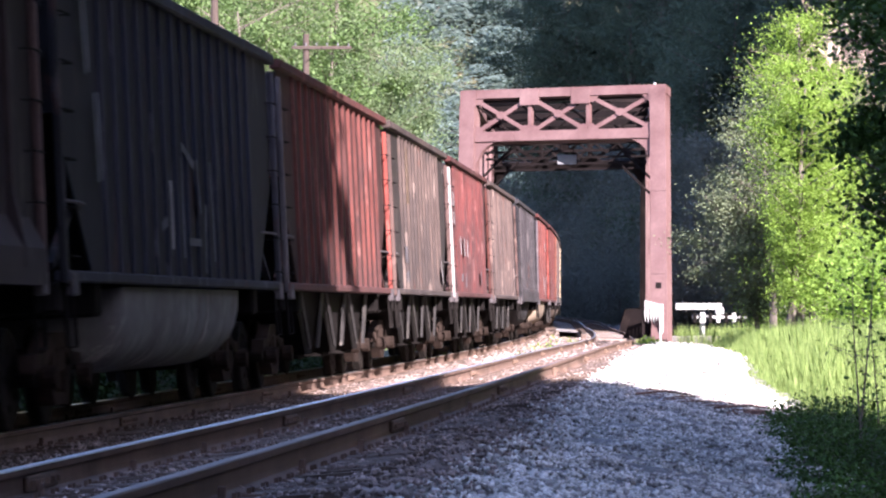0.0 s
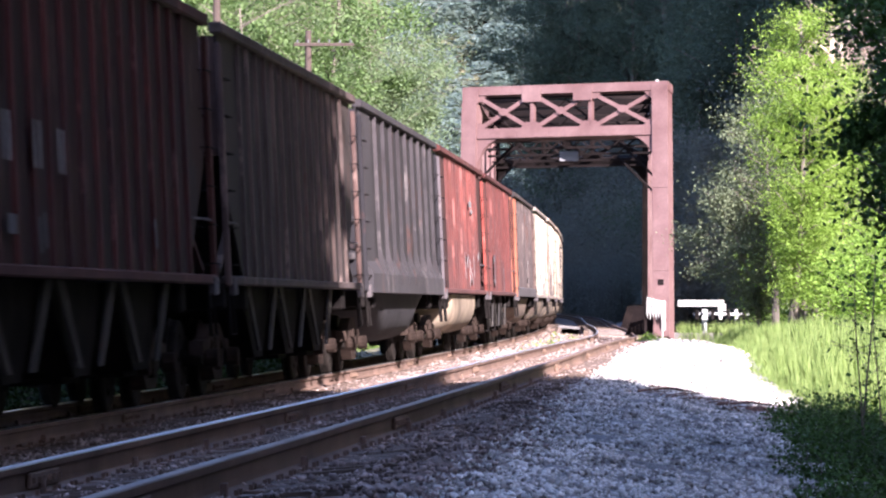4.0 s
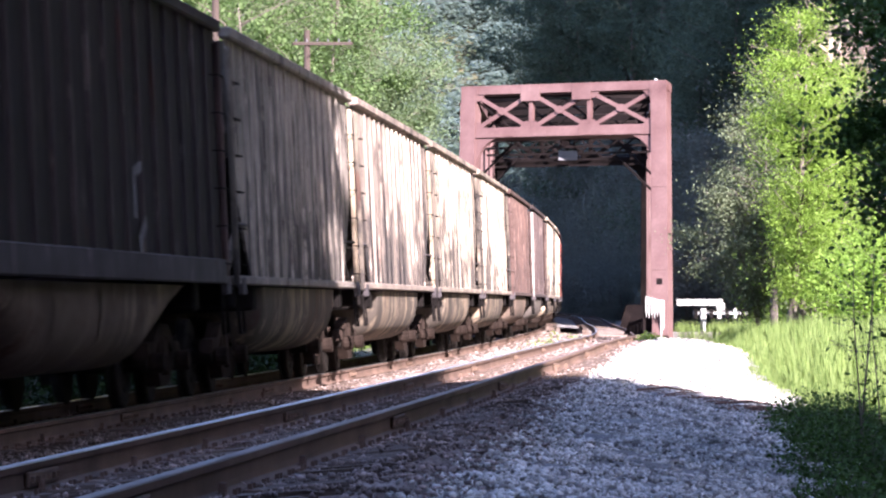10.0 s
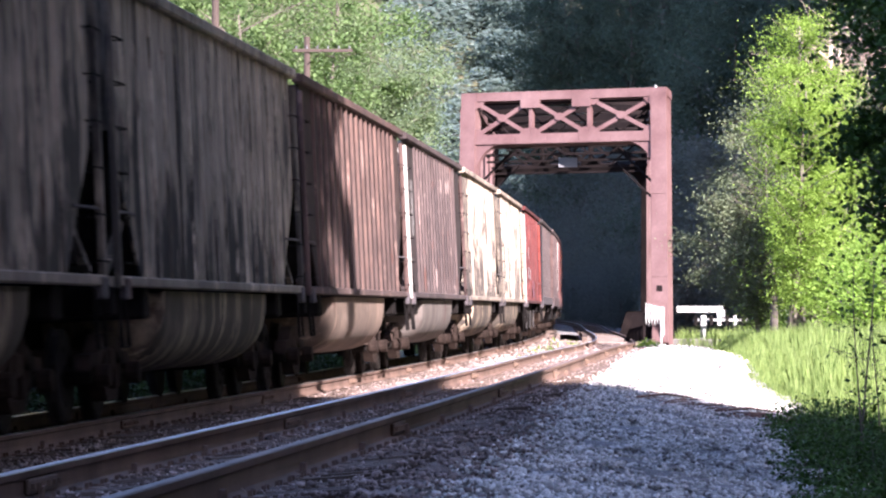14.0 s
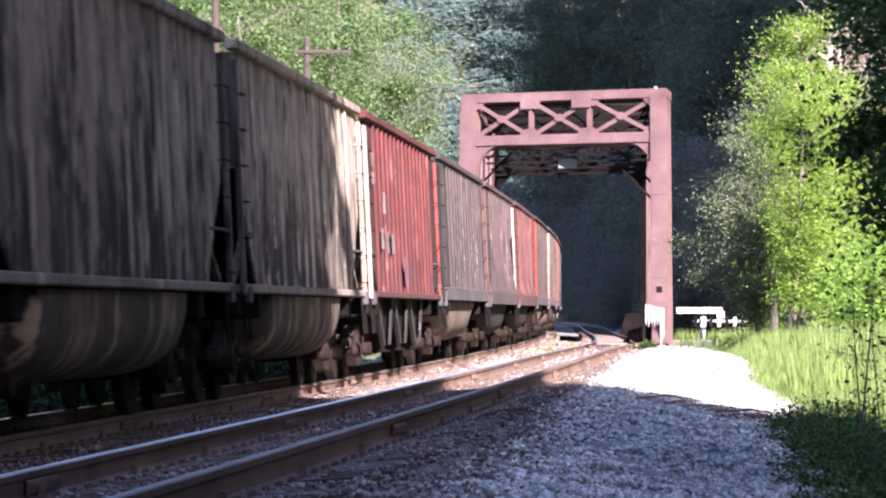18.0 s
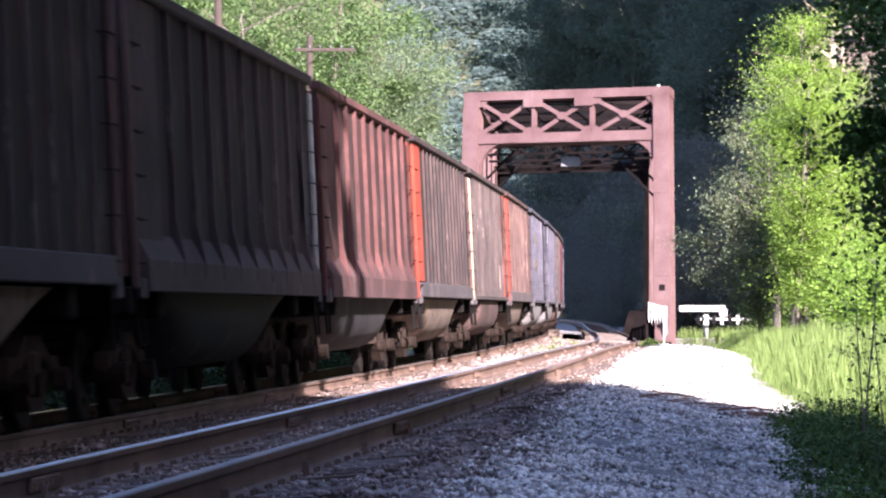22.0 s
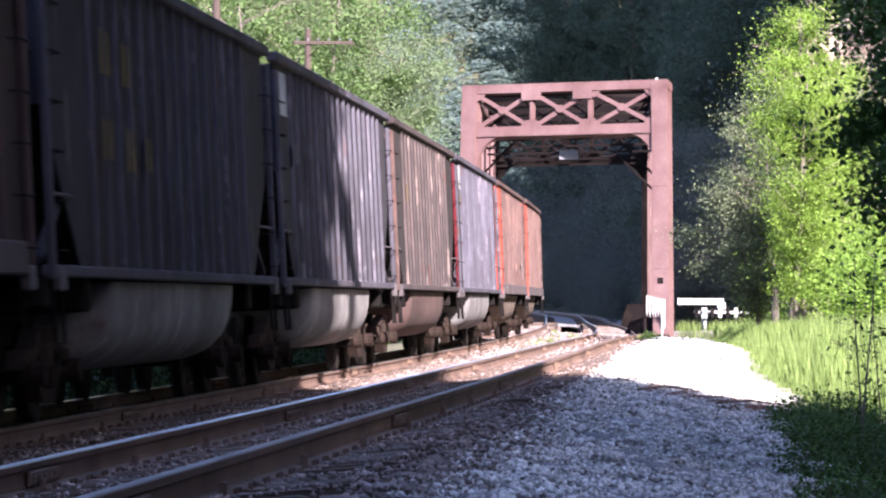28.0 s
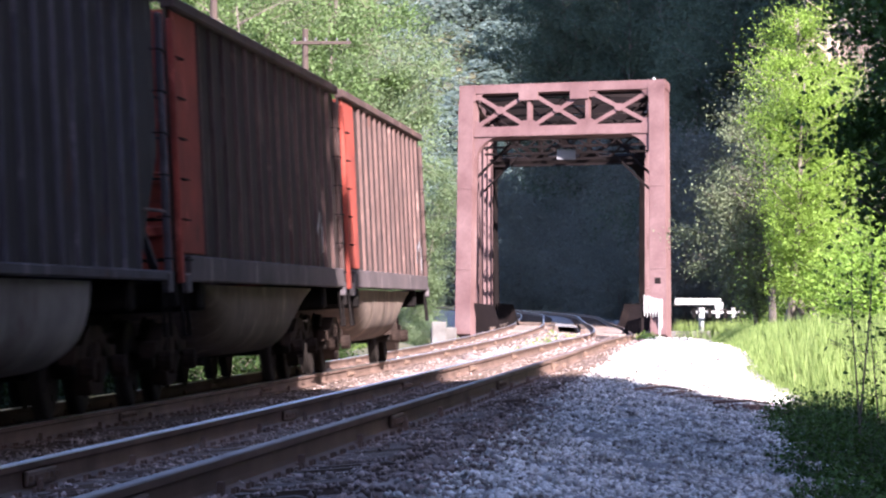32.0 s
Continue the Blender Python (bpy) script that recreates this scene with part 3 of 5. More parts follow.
        ring = [(a, low0 + 0.02), (a, low0 - 1.6)] + [(a + sg * (r - r * math.cos(t * math.pi / 16)), low0 - 1.6 + 1.6 * math.sin(t * math.pi / 16)) for t in range(1, 9)]
        ring[-1] = (a + sg * r, low0 + 0.02)
        part("knee_plate", plate(Shape(), ring, -0.06, 0.12), mat, bridge, "curved steel knee plate")
    return o, ea, eb, en, wide, high


o, ea, eb, en, wide, high = portal(0.0, LEAN, BRIDGE_RED, "faded pinkish red painted steel")
# Dark patch stands for the square hole in the post.
part("number_plate", Shape().prism([(wide - 0.15, 2.42), (wide + 0.13, 2.42), (wide + 0.13, 2.7), (wide - 0.15, 2.7)], lambda a, b: o + ea * a + eb * b + en * 0.302, lambda a, b: o + ea * a + eb * b + en * 0.316), BRIDGE_DARK, bridge, "small dark square patch standing for a hole")
part("insulator", Shape().tube([o + ea * (wide - 0.25) + eb * (high + 0.0), o + ea * (wide - 0.25) + eb * (high + 0.16)], [0.05, 0.07], 8), WHITE_PAINT, bridge, "small white insulator")
portal(SPAN, -LEAN, BRIDGE_DARK, "red steel coloured near black for shade")
PANELS = [LEAN + (SPAN - 2 * LEAN) * i / 4 for i in range(5)]
for w in (0.0, BW0):
    part("top_chord", bar3(Shape(), bp(w, LEAN, RISE - 0.3), bp(w, SPAN - LEAN, RISE - 0.3), 0.62, 0.6), BRIDGE_RED, bridge)
    part("bottom_chord", bar3(Shape(), bp(w, 0.2, BASE + 0.1), bp(w, SPAN - 0.2, BASE + 0.1), 0.5, 0.6), BRIDGE_RED, bridge)
    for u in PANELS:
        v = part("truss_post", bar3(Shape(), bp(w, u, BASE), bp(w, u, RISE - 0.4), 0.42, 0.36, (0, 1, 0)), BRIDGE_RED, bridge)
        for e in (-0.2, 0.2):
            bar3s = bar3(Shape(), bp(w + e, u - 0.2, BASE), bp(w + e, u - 0.2, RISE - 0.4), 0.03, 0.14, (0, 1, 0))
            part("post_angle", bar3s, BRIDGE_RED, v)
    for i in range(4):
        a, b = (PANELS[i], PANELS[i + 1]) if i < 2 else (PANELS[i + 1], PANELS[i])
        part("diagonal", bar3(Shape(), bp(w, a, RISE - 0.5), bp(w, b, BASE + 0.2), 0.32, 0.3), BRIDGE_RED, bridge)
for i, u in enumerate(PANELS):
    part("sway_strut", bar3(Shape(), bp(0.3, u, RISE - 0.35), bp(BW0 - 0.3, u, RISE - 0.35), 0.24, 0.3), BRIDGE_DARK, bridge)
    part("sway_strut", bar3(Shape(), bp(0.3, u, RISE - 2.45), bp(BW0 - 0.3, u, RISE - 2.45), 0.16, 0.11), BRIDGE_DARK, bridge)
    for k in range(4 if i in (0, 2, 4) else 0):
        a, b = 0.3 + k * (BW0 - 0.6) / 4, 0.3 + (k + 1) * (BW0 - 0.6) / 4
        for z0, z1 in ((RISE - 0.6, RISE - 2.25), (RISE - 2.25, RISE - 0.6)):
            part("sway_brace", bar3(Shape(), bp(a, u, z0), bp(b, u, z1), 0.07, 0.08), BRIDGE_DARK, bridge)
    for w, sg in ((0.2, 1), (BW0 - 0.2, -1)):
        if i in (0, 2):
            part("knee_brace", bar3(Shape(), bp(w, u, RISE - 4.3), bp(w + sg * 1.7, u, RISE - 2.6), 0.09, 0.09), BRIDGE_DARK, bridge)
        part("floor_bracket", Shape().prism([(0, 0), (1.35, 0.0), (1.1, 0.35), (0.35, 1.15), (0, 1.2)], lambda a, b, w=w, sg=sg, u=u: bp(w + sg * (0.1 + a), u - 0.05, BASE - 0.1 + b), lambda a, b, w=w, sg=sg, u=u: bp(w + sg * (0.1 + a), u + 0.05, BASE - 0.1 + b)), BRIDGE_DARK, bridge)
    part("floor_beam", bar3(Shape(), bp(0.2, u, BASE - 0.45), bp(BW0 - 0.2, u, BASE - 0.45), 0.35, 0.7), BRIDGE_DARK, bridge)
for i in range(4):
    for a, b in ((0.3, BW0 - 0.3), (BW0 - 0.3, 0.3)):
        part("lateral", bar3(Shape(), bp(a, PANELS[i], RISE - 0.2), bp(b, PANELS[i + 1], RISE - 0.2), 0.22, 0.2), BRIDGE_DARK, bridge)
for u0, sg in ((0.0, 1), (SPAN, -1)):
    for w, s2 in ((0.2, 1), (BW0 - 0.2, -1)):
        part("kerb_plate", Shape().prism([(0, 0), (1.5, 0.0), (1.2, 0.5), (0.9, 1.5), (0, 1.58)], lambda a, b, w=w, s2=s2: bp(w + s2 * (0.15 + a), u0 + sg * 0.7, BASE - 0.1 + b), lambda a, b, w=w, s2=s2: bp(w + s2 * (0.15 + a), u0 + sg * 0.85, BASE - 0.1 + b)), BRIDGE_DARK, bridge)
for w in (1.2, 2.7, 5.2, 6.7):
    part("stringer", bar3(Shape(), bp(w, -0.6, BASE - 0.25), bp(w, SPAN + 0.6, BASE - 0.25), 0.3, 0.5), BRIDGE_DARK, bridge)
deck_tie_mesh = tidy(Shape().box(-1.5, -0.11, -0.22, 1.5, 0.11, 0.0, 0.015).mesh("deck_tie", DECK_WOOD))
for track_w, zl in ((-GAUGE / 2, z_far_left), (SPACING - GAUGE / 2, z_near_left)):
    for i in range(105):
        s = 164 + 0.42 * i
        part("deck_tie", deck_tie_mesh, None, bridge, place=slope_pose(s, track_w, zl(s) - 0.185, 0))
for track_w in (-GAUGE / 2 - 1.25, -GAUGE / 2 + 1.25, SPACING - GAUGE / 2 - 1.25, SPACING - GAUGE / 2 + 1.25):
    for i in range(5):
        s = 164.5 + 8.6 * i
        a, b = along(s, track_w), along(s + 8.3, track_w)
        z = -0.10 if track_w < 1 else -0.2
        part("guard_timber", bar3(Shape(), (a[0], a[1], z), (b[0], b[1], z), 0.2, 0.22), TIE_WOOD, bridge)
sign = thing("clearance_sign", "blank grey rectangular plate hung under the bridge bracing", "sign", place=Matrix.Translation(bp(4.45, 5.0, 7.75)))
part("plate", Shape().box(-0.43, -0.02, -0.22, 0.43, 0.02, 0.22, 0.012), SIGN_GREY, sign)
for e in (-0.3, 0.3):
    part("hanger", Shape().box(e - 0.015, -0.01, 0.2, e + 0.015, 0.01, 0.75), STEEL_DARK, sign)

# abutments
ab = thing("abutment", "weathered grey concrete bridge abutment block", "abutment", kind="structure")
part("block", Shape().box(-0.55, 166.2, -3.0, 0.6, 169.5, -0.02, 0.05), CONCRETE, ab)
part("block", Shape().box(-0.5, 165.9, -3.0, 0.15, 166.15, 0.24, 0.04), CONCRETE, ab)
ab2 = thing("abutment", "weathered concrete bridge abutment with brown stains", "abutment", kind="structure")
part("block", Shape().box(8.6, 163.2, -3.0, 12.0, 165.6, -0.16, 0.05), CONCRETE, ab2)

# white barrier inside the right end post
barrier = thing("board_barrier", "white painted board barrier beside the bridge post", "barrier")
for i in range(6):
    p = bp(BW0 - 0.72 + 0.12 * i, -0.6 + 0.05 * i, 0)
    ring = [(-0.036, 0.72), (0.0, 0.46 - 0.08 * (i % 2)), (0.036, 0.72), (0.036, 1.40 - 0.035 * i), (-0.036, 1.40 - 0.035 * i)]
    part("board", Shape().prism(ring, lambda a, b: (p.x + a, p.y, b), lambda a, b: (p.x + a, p.y + 0.04, b)), WHITE_PAINT, barrier)
p = bp(BW0 - 0.75, -0.52, 0)
part("rail_board", Shape().box(p.x - 0.02, p.y + 0.06, 1.05, p.x + 0.72, p.y + 0.10, 1.2, 0.012), WHITE_PAINT, barrier)
part("end_post", Shape().box(p.x + 0.62, p.y - 0.1, -0.45, p.x + 0.8, p.y + 0.06, 1.22, 0.02), WHITE_PAINT, barrier)
part("end_post", Shape().box(p.x - 0.12, p.y + 0.06, -0.45, p.x + 0.0, p.y + 0.16, 1.0, 0.02), BRIDGE_DARK, barrier)
pole = thing("marker_post", "slim white marker post beside the bridge", "post", place=Matrix.Translation((9.22, 160.6, -0.45)))
part("shaft", Shape().tube([(0, 0, 0), (0, 0, 1.62)], [0.035, 0.035], 8), WHITE_PAINT, pole)

# white guard fence
fence = thing("guard_fence", "white painted timber guard fence in tall grass", "fence")
part("beam", Shape().box(10.05, 163.5, 0.98, 12.05, 163.62, 1.26, 0.02), WHITE_PAINT, fence)
part("beam", Shape().box(11.75, 163.0, 0.78, 12.1, 163.14, 1.1, 0.02), WHITE_PAINT, fence)
part("post", Shape().box(11.08, 163.3, -0.35, 11.32, 163.48, 0.86, 0.02), WHITE_PAINT, fence)
for i in range(7):
    part("rung", Shape().box(10.75 + 0.33 * i, 162.6 - 0.1 * i, 0.42, 10.9 + 0.33 * i, 162.7 - 0.1 * i, 0.86, 0.015), WHITE_PAINT if i % 2 else STEEL_DARK, fence)
part("back_rail", Shape().box(10.7, 162.75, 0.6, 13.1, 162.83, 0.72, 0.015), WHITE_PAINT, fence)

# ---- coal cars ----
TOP, SILL, HALF = 4.12, 1.38, 1.5


def side_ring(BODY, cut):
    """Outline of a side sheet; cut: how far the slope sheets bite into its lower corners."""
    if not cut:
        return [(-BODY, SILL), (BODY, SILL), (BODY, TOP), (-BODY, TOP)]
    return [(-BODY + cut, SILL), (BODY - cut, SILL), (BODY - 0.28, 2.55), (BODY - 0.22, 2.8), (BODY - 0.22, TOP), (-BODY + 0.22, TOP), (-BODY + 0.22, 2.8), (-BODY + 0.28, 2.55)]


def coal_car(style, BODY):
    """A coal car heading along +x, its origin on the rails at its middle, BODY half its length.
    style: S gondola with a deep side sill, F gondola with flared skirt, T ribbed car with a round tub, G the same with smooth sides, H car with hopper bays."""
    car = thing("coal_car", "steel coal car", "coal car", "cars of the coal train")
    TRUCK = BODY - 2.02
    cut = 1.65 if style in "TGH" else 0.0
    for sg in (1, -1):
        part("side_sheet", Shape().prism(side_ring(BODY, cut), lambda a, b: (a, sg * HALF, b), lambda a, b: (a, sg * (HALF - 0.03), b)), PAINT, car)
    floor = 1.45 if style in "SF" else 1.35
    inner = 0.1 if style in "SF" else cut + 0.2
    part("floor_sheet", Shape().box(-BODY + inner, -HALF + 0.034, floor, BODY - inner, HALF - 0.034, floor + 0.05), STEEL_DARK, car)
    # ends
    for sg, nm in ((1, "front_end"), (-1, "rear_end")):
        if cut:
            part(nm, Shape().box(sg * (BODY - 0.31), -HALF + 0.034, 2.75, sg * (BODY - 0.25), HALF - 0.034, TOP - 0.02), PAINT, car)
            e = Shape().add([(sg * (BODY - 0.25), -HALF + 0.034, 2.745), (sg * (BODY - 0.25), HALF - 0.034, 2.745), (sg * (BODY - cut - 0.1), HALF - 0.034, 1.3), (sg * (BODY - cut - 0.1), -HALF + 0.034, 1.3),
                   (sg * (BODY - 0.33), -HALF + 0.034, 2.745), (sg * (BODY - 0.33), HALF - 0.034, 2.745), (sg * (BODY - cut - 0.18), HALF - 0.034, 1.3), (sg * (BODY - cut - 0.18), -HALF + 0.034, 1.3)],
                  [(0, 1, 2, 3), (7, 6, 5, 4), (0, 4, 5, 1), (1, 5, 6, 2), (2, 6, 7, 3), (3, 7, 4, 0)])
            # Near-black rather than car paint, for the shaded opening under the slope.
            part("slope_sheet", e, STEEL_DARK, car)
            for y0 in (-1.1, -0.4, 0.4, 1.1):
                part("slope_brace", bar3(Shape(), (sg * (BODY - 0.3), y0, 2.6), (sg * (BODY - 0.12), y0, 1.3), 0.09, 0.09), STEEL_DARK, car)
            for z in (3.2, 3.65):
                part("end_rib", Shape().box(sg * (BODY - 0.248), -1.4, z, sg * (BODY - 0.16), 1.4, z + 0.09, 0.02), PAINT, car)
        else:
            part(nm, Shape().box(sg * (BODY - 0.05), -HALF + 0.034, SILL, sg * BODY, HALF - 0.034, TOP - 0.02), PAINT, car)
            for z in (1.75, 2.3, 2.85, 3.4):
                part("end_rib", Shape().box(sg * (BODY + 0.002), -1.4, z, sg * (BODY + 0.1), 1.4, z + 0.12, 0.02), PAINT, car)
    if not cut:
        part("end_panel", Shape().box(BODY - 1.95, HALF + 0.003, SILL + 0.2, BODY - 0.14, HALF + 0.03, TOP - 0.02, 0.005), PAINT, car)
    # corner posts
    for sx in (1, -1):
        for sy in (1, -1):
            x0 = sx * (BODY - 0.05)
            part("corner_post", Shape().box(x0 - 0.07, sy * (HALF + 0.002), SILL - 0.12, x0 + 0.07, sy * (HALF + 0.07), TOP - 0.12, 0.015), PAINT, car)
            if cut:
                part("end_brace", bar3(Shape(), (sx * (BODY - 0.1), sy * (HALF - 0.1), 1.42), (sx * (BODY - 1.3), sy * (HALF - 0.1), 2.0), 0.07, 0.07), PAINT, car)
            part("jack_pad", Shape().box(sx * (BODY - 0.42), sy * (HALF + 0.002), SILL - 0.22, sx * (BODY - 0.12), sy * (HALF + 0.10), SILL - 0.02, 0.015), PAINT, car)
            if cut:
                part("handrail", Shape().tube([(sx * (BODY - 0.02), sy * (HALF + 0.03), 1.98), (sx * (BODY - 0.7), sy * (HALF + 0.05), 1.98), (sx * (BODY - 1.3), sy * (HALF + 0.01), 1.98)], [0.018] * 3, 5), PAINT, car)
    # top chord and side sill
    for sy in (1, -1):
        part("top_chord", Shape().box(-BODY, sy * (HALF - 0.06), TOP - 0.01, BODY, sy * (HALF + 0.09), TOP + 0.12, 0.02), PAINT, car)
        if style == "S":
            part("side_sill", Shape().box(-BODY + 0.4, sy * (HALF + 0.002), SILL - 0.10, BODY - 0.4, sy * (HALF + 0.1), SILL + 0.17, 0.015), PAINT, car)
        elif style == "F":
            sk = Shape()
            sk.prism([(HALF + 0.002, SILL + 0.42), (HALF + 0.13, SILL + 0.16), (HALF + 0.13, SILL - 0.14), (HALF + 0.002, SILL - 0.14)],
                     lambda a, b: (-BODY + 0.35, sy * a, b), lambda a, b: (BODY - 0.35, sy * a, b))
            part("skirt", sk, PAINT, car)
        else:
            part("side_sill", Shape().box(-BODY, sy * (HALF - 0.05), SILL - 0.10, BODY, sy * (HALF + 0.08), SILL + 0.0, 0.015), PAINT, car)
    # ribs
    count = {"S": 15, "F": 10, "T": 19, "G": 16, "H": 17}[style]
    wide = {"S": 0.05, "F": 0.10, "T": 0.055, "G": 0.045, "H": 0.06}[style]
    deep = {"S": 0.045, "F": 0.06, "T": 0.042, "G": 0.03, "H": 0.046}[style]
    low = SILL + (0.171 if style == "S" else 0.002)
    rib = Shape()
    if style == "F":
        rib.prism([(HALF + 0.002, low), (HALF + 0.135, low + 0.0), (HALF + 0.135, SILL + 0.2), (HALF + 0.06, SILL + 0.6), (HALF + 0.06, TOP - 0.012), (HALF + 0.002, TOP - 0.012)],
                  lambda a, b: (-wide / 2, a, b), lambda a, b: (wide / 2, a, b))
    else:
        rib.prism([(-wide, HALF + 0.002), (wide, HALF + 0.002), (wide * 0.8, HALF + deep), (-wide * 0.8, HALF + deep)], lambda a, b: (a, b, low), lambda a, b: (a, b, TOP - 0.012))
    rib_mesh = tidy(rib.mesh("rib", PAINT))
    far_ribs = Shape()
    for i in range(count):
        x0 = -BODY + 0.55 + (2 * BODY - 1.1) * (i + 0.5) / count
        bottom = low
        if cut and abs(x0) > BODY - cut - 0.05 or (not cut and x0 > BODY - 2.0):
            continue
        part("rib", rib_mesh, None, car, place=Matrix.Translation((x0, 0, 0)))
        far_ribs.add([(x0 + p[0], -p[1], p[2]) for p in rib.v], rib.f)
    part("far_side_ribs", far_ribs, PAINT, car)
    # belly
    if style in "SFTG":
        tub = Shape()
        r, zc = 1.47 if style in "TG" else 1.4, SILL - 0.12
        low_z = 0.42
        ends = 4.15 if style in "TG" else 4.75
        n = 16
        rings = ((-ends, 0.0), (-ends + 0.03, 0.7), (-ends + 0.2, 0.92), (-ends + 0.6, 1.0), (ends - 0.6, 1.0), (ends - 0.2, 0.92), (ends - 0.03, 0.7), (ends, 0.0))
        if style not in "TG":
            rings = ((-ends - 0.5, 0.0), (-ends + 0.3, 0.35), (-ends + 1.9, 1.0), (ends - 1.9, 1.0), (ends - 0.3, 0.35), (ends + 0.5, 0.0))
        k = n + 1
        for x0, q in rings:
            for j in range(k):
                a = math.pi * j / n
                c, sn = math.cos(a), math.sin(a)
                c = math.copysign(abs(c) ** 0.42, c)
                tub.v.append((x0, r * c, zc - (zc - low_z) * (0.02 + 0.98 * q) * sn ** 0.62))
        for i in range(len(rings) - 1):
            for j in range(n):
                tub.f.append((i * k + j, i * k + j + 1, (i + 1) * k + j + 1, (i + 1) * k + j))
        part("tub", tub, PAINT, car, "rounded steel belly tub", flat=False)
        for x0 in (-2.4, 0.0, 2.4):
            hoop = Shape()
            for dx_ in (-0.05, 0.05):
                for j in range(k):
                    a = math.pi * j / n
                    c, sn = math.cos(a), math.sin(a)
                    c = math.copysign(abs(c) ** 0.42, c)
                    hoop.v.append((x0 + dx_, (r + 0.025) * c, zc - (zc - low_z + 0.025) * sn ** 0.62))
            hoop.f = [(j, j + 1, k + j + 1, k + j) for j in range(n)]
            if style not in "TG":
                part("hoop", hoop, PAINT, car, fix=False)
    else:
        for x0 in (-3.3, 0.0, 3.3):
            bay = Shape()
            t, b = 1.62, 0.42
            for sy in (1, -1):
                bay.prism([(x0 - t, SILL - 0.1), (x0 + t, SILL - 0.1), (x0 + b, 0.42), (x0 - b, 0.42)], lambda a, c: (a, sy * 1.3, c), lambda a, c: (a, sy * 1.26, c))
            bay.add([(x0 - t, -1.26, SILL - 0.1), (x0 - t, 1.26, SILL - 0.1), (x0 - b, 1.26, 0.42), (x0 - b, -1.26, 0.42)], [(0, 1, 2, 3)])
            bay.add([(x0 + t, -1.26, SILL - 0.1), (x0 + t, 1.26, SILL - 0.1), (x0 + b, 1.26, 0.42), (x0 + b, -1.26, 0.42)], [(3, 2, 1, 0)])
            # Bays take the shade below the body as near-black colour.
            part("hopper_bay", bay, STEEL_DARK, car, "sloped hopper bay coloured dark for shade", fix=False)
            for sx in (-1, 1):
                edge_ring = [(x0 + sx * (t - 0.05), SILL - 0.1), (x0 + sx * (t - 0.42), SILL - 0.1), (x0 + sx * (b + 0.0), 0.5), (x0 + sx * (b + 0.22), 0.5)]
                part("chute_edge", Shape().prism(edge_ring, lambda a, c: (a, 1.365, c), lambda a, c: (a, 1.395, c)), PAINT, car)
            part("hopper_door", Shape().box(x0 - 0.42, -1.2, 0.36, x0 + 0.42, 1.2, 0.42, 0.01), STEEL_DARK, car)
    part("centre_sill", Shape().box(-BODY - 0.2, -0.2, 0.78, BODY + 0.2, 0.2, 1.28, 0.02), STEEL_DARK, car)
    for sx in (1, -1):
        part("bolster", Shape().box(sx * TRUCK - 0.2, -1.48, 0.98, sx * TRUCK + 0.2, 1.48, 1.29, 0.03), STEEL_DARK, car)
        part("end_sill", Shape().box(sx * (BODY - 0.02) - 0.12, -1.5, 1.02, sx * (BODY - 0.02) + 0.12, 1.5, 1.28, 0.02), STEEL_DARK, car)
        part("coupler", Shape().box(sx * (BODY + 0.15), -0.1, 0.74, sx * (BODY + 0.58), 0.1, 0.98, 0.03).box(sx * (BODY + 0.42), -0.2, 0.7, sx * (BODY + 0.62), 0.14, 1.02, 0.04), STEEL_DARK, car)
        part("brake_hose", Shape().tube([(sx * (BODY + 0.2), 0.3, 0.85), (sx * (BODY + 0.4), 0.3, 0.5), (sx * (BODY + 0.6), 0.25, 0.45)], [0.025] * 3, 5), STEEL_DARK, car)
        # ladder of grab irons on the visible side and on the end
        for i in range(6):
            z = 1.5 + 0.42 * i
            part("grab_iron", Shape().tube([(sx * (BODY - 0.5), 1.51, z), (sx * (BODY - 0.5), 1.6, z), (sx * (BODY - 0.06), 1.6, z), (sx * (BODY - 0.06), 1.51, z)], [0.011] * 4, 5), STEEL_DARK, car)
            if i < 5:
                part("grab_iron", Shape().tube([(sx * (BODY + 0.02), 1.4, z), (sx * (BODY + 0.14), 1.4, z), (sx * (BODY + 0.14), 0.95, z), (sx * (BODY + 0.02), 0.95, z)], [0.014] * 4, 5), STEEL_DARK, car)
        st = sx * (BODY - 0.28)
        part("stirrup", Shape().tube([(st - 0.2, 1.52, 1.25), (st - 0.2, 1.54, 0.72), (st + 0.2, 1.54, 0.72), (st + 0.2, 1.52, 1.25)], [0.02] * 4, 5), STEEL_DARK, car)
        # truck
        tr = part("truck_frame", TRUCK_FRAME, None, car, "cast steel truck side frames", place=Matrix.Translation((sx * TRUCK, 0, 0)))
        for a in (-0.88, 0.88):
            part("wheelset", WHEELSET, None, car, place=Matrix.Translation((sx * TRUCK + a, 0, 0.457)))
        for sy in (1, -1):
            for a in (-0.14, 0.0, 0.14):
                part("spring", SPRING, None, car, place=Matrix.Translation((sx * TRUCK + a, sy * 1.0, 0.33)))
            for a in (-0.88, 0.88):
                part("bearing_cap", BEARING, None, car, place=Matrix.Translation((sx * TRUCK + a, sy * 1.17, 0.457)))
    part("brake_wheel", Shape().disc((BODY + 0.2, 0.55, 2.9), "x", 0.26, 0.03, 14), STEEL_DARK, car)
    return car


frame_shape = Shape()
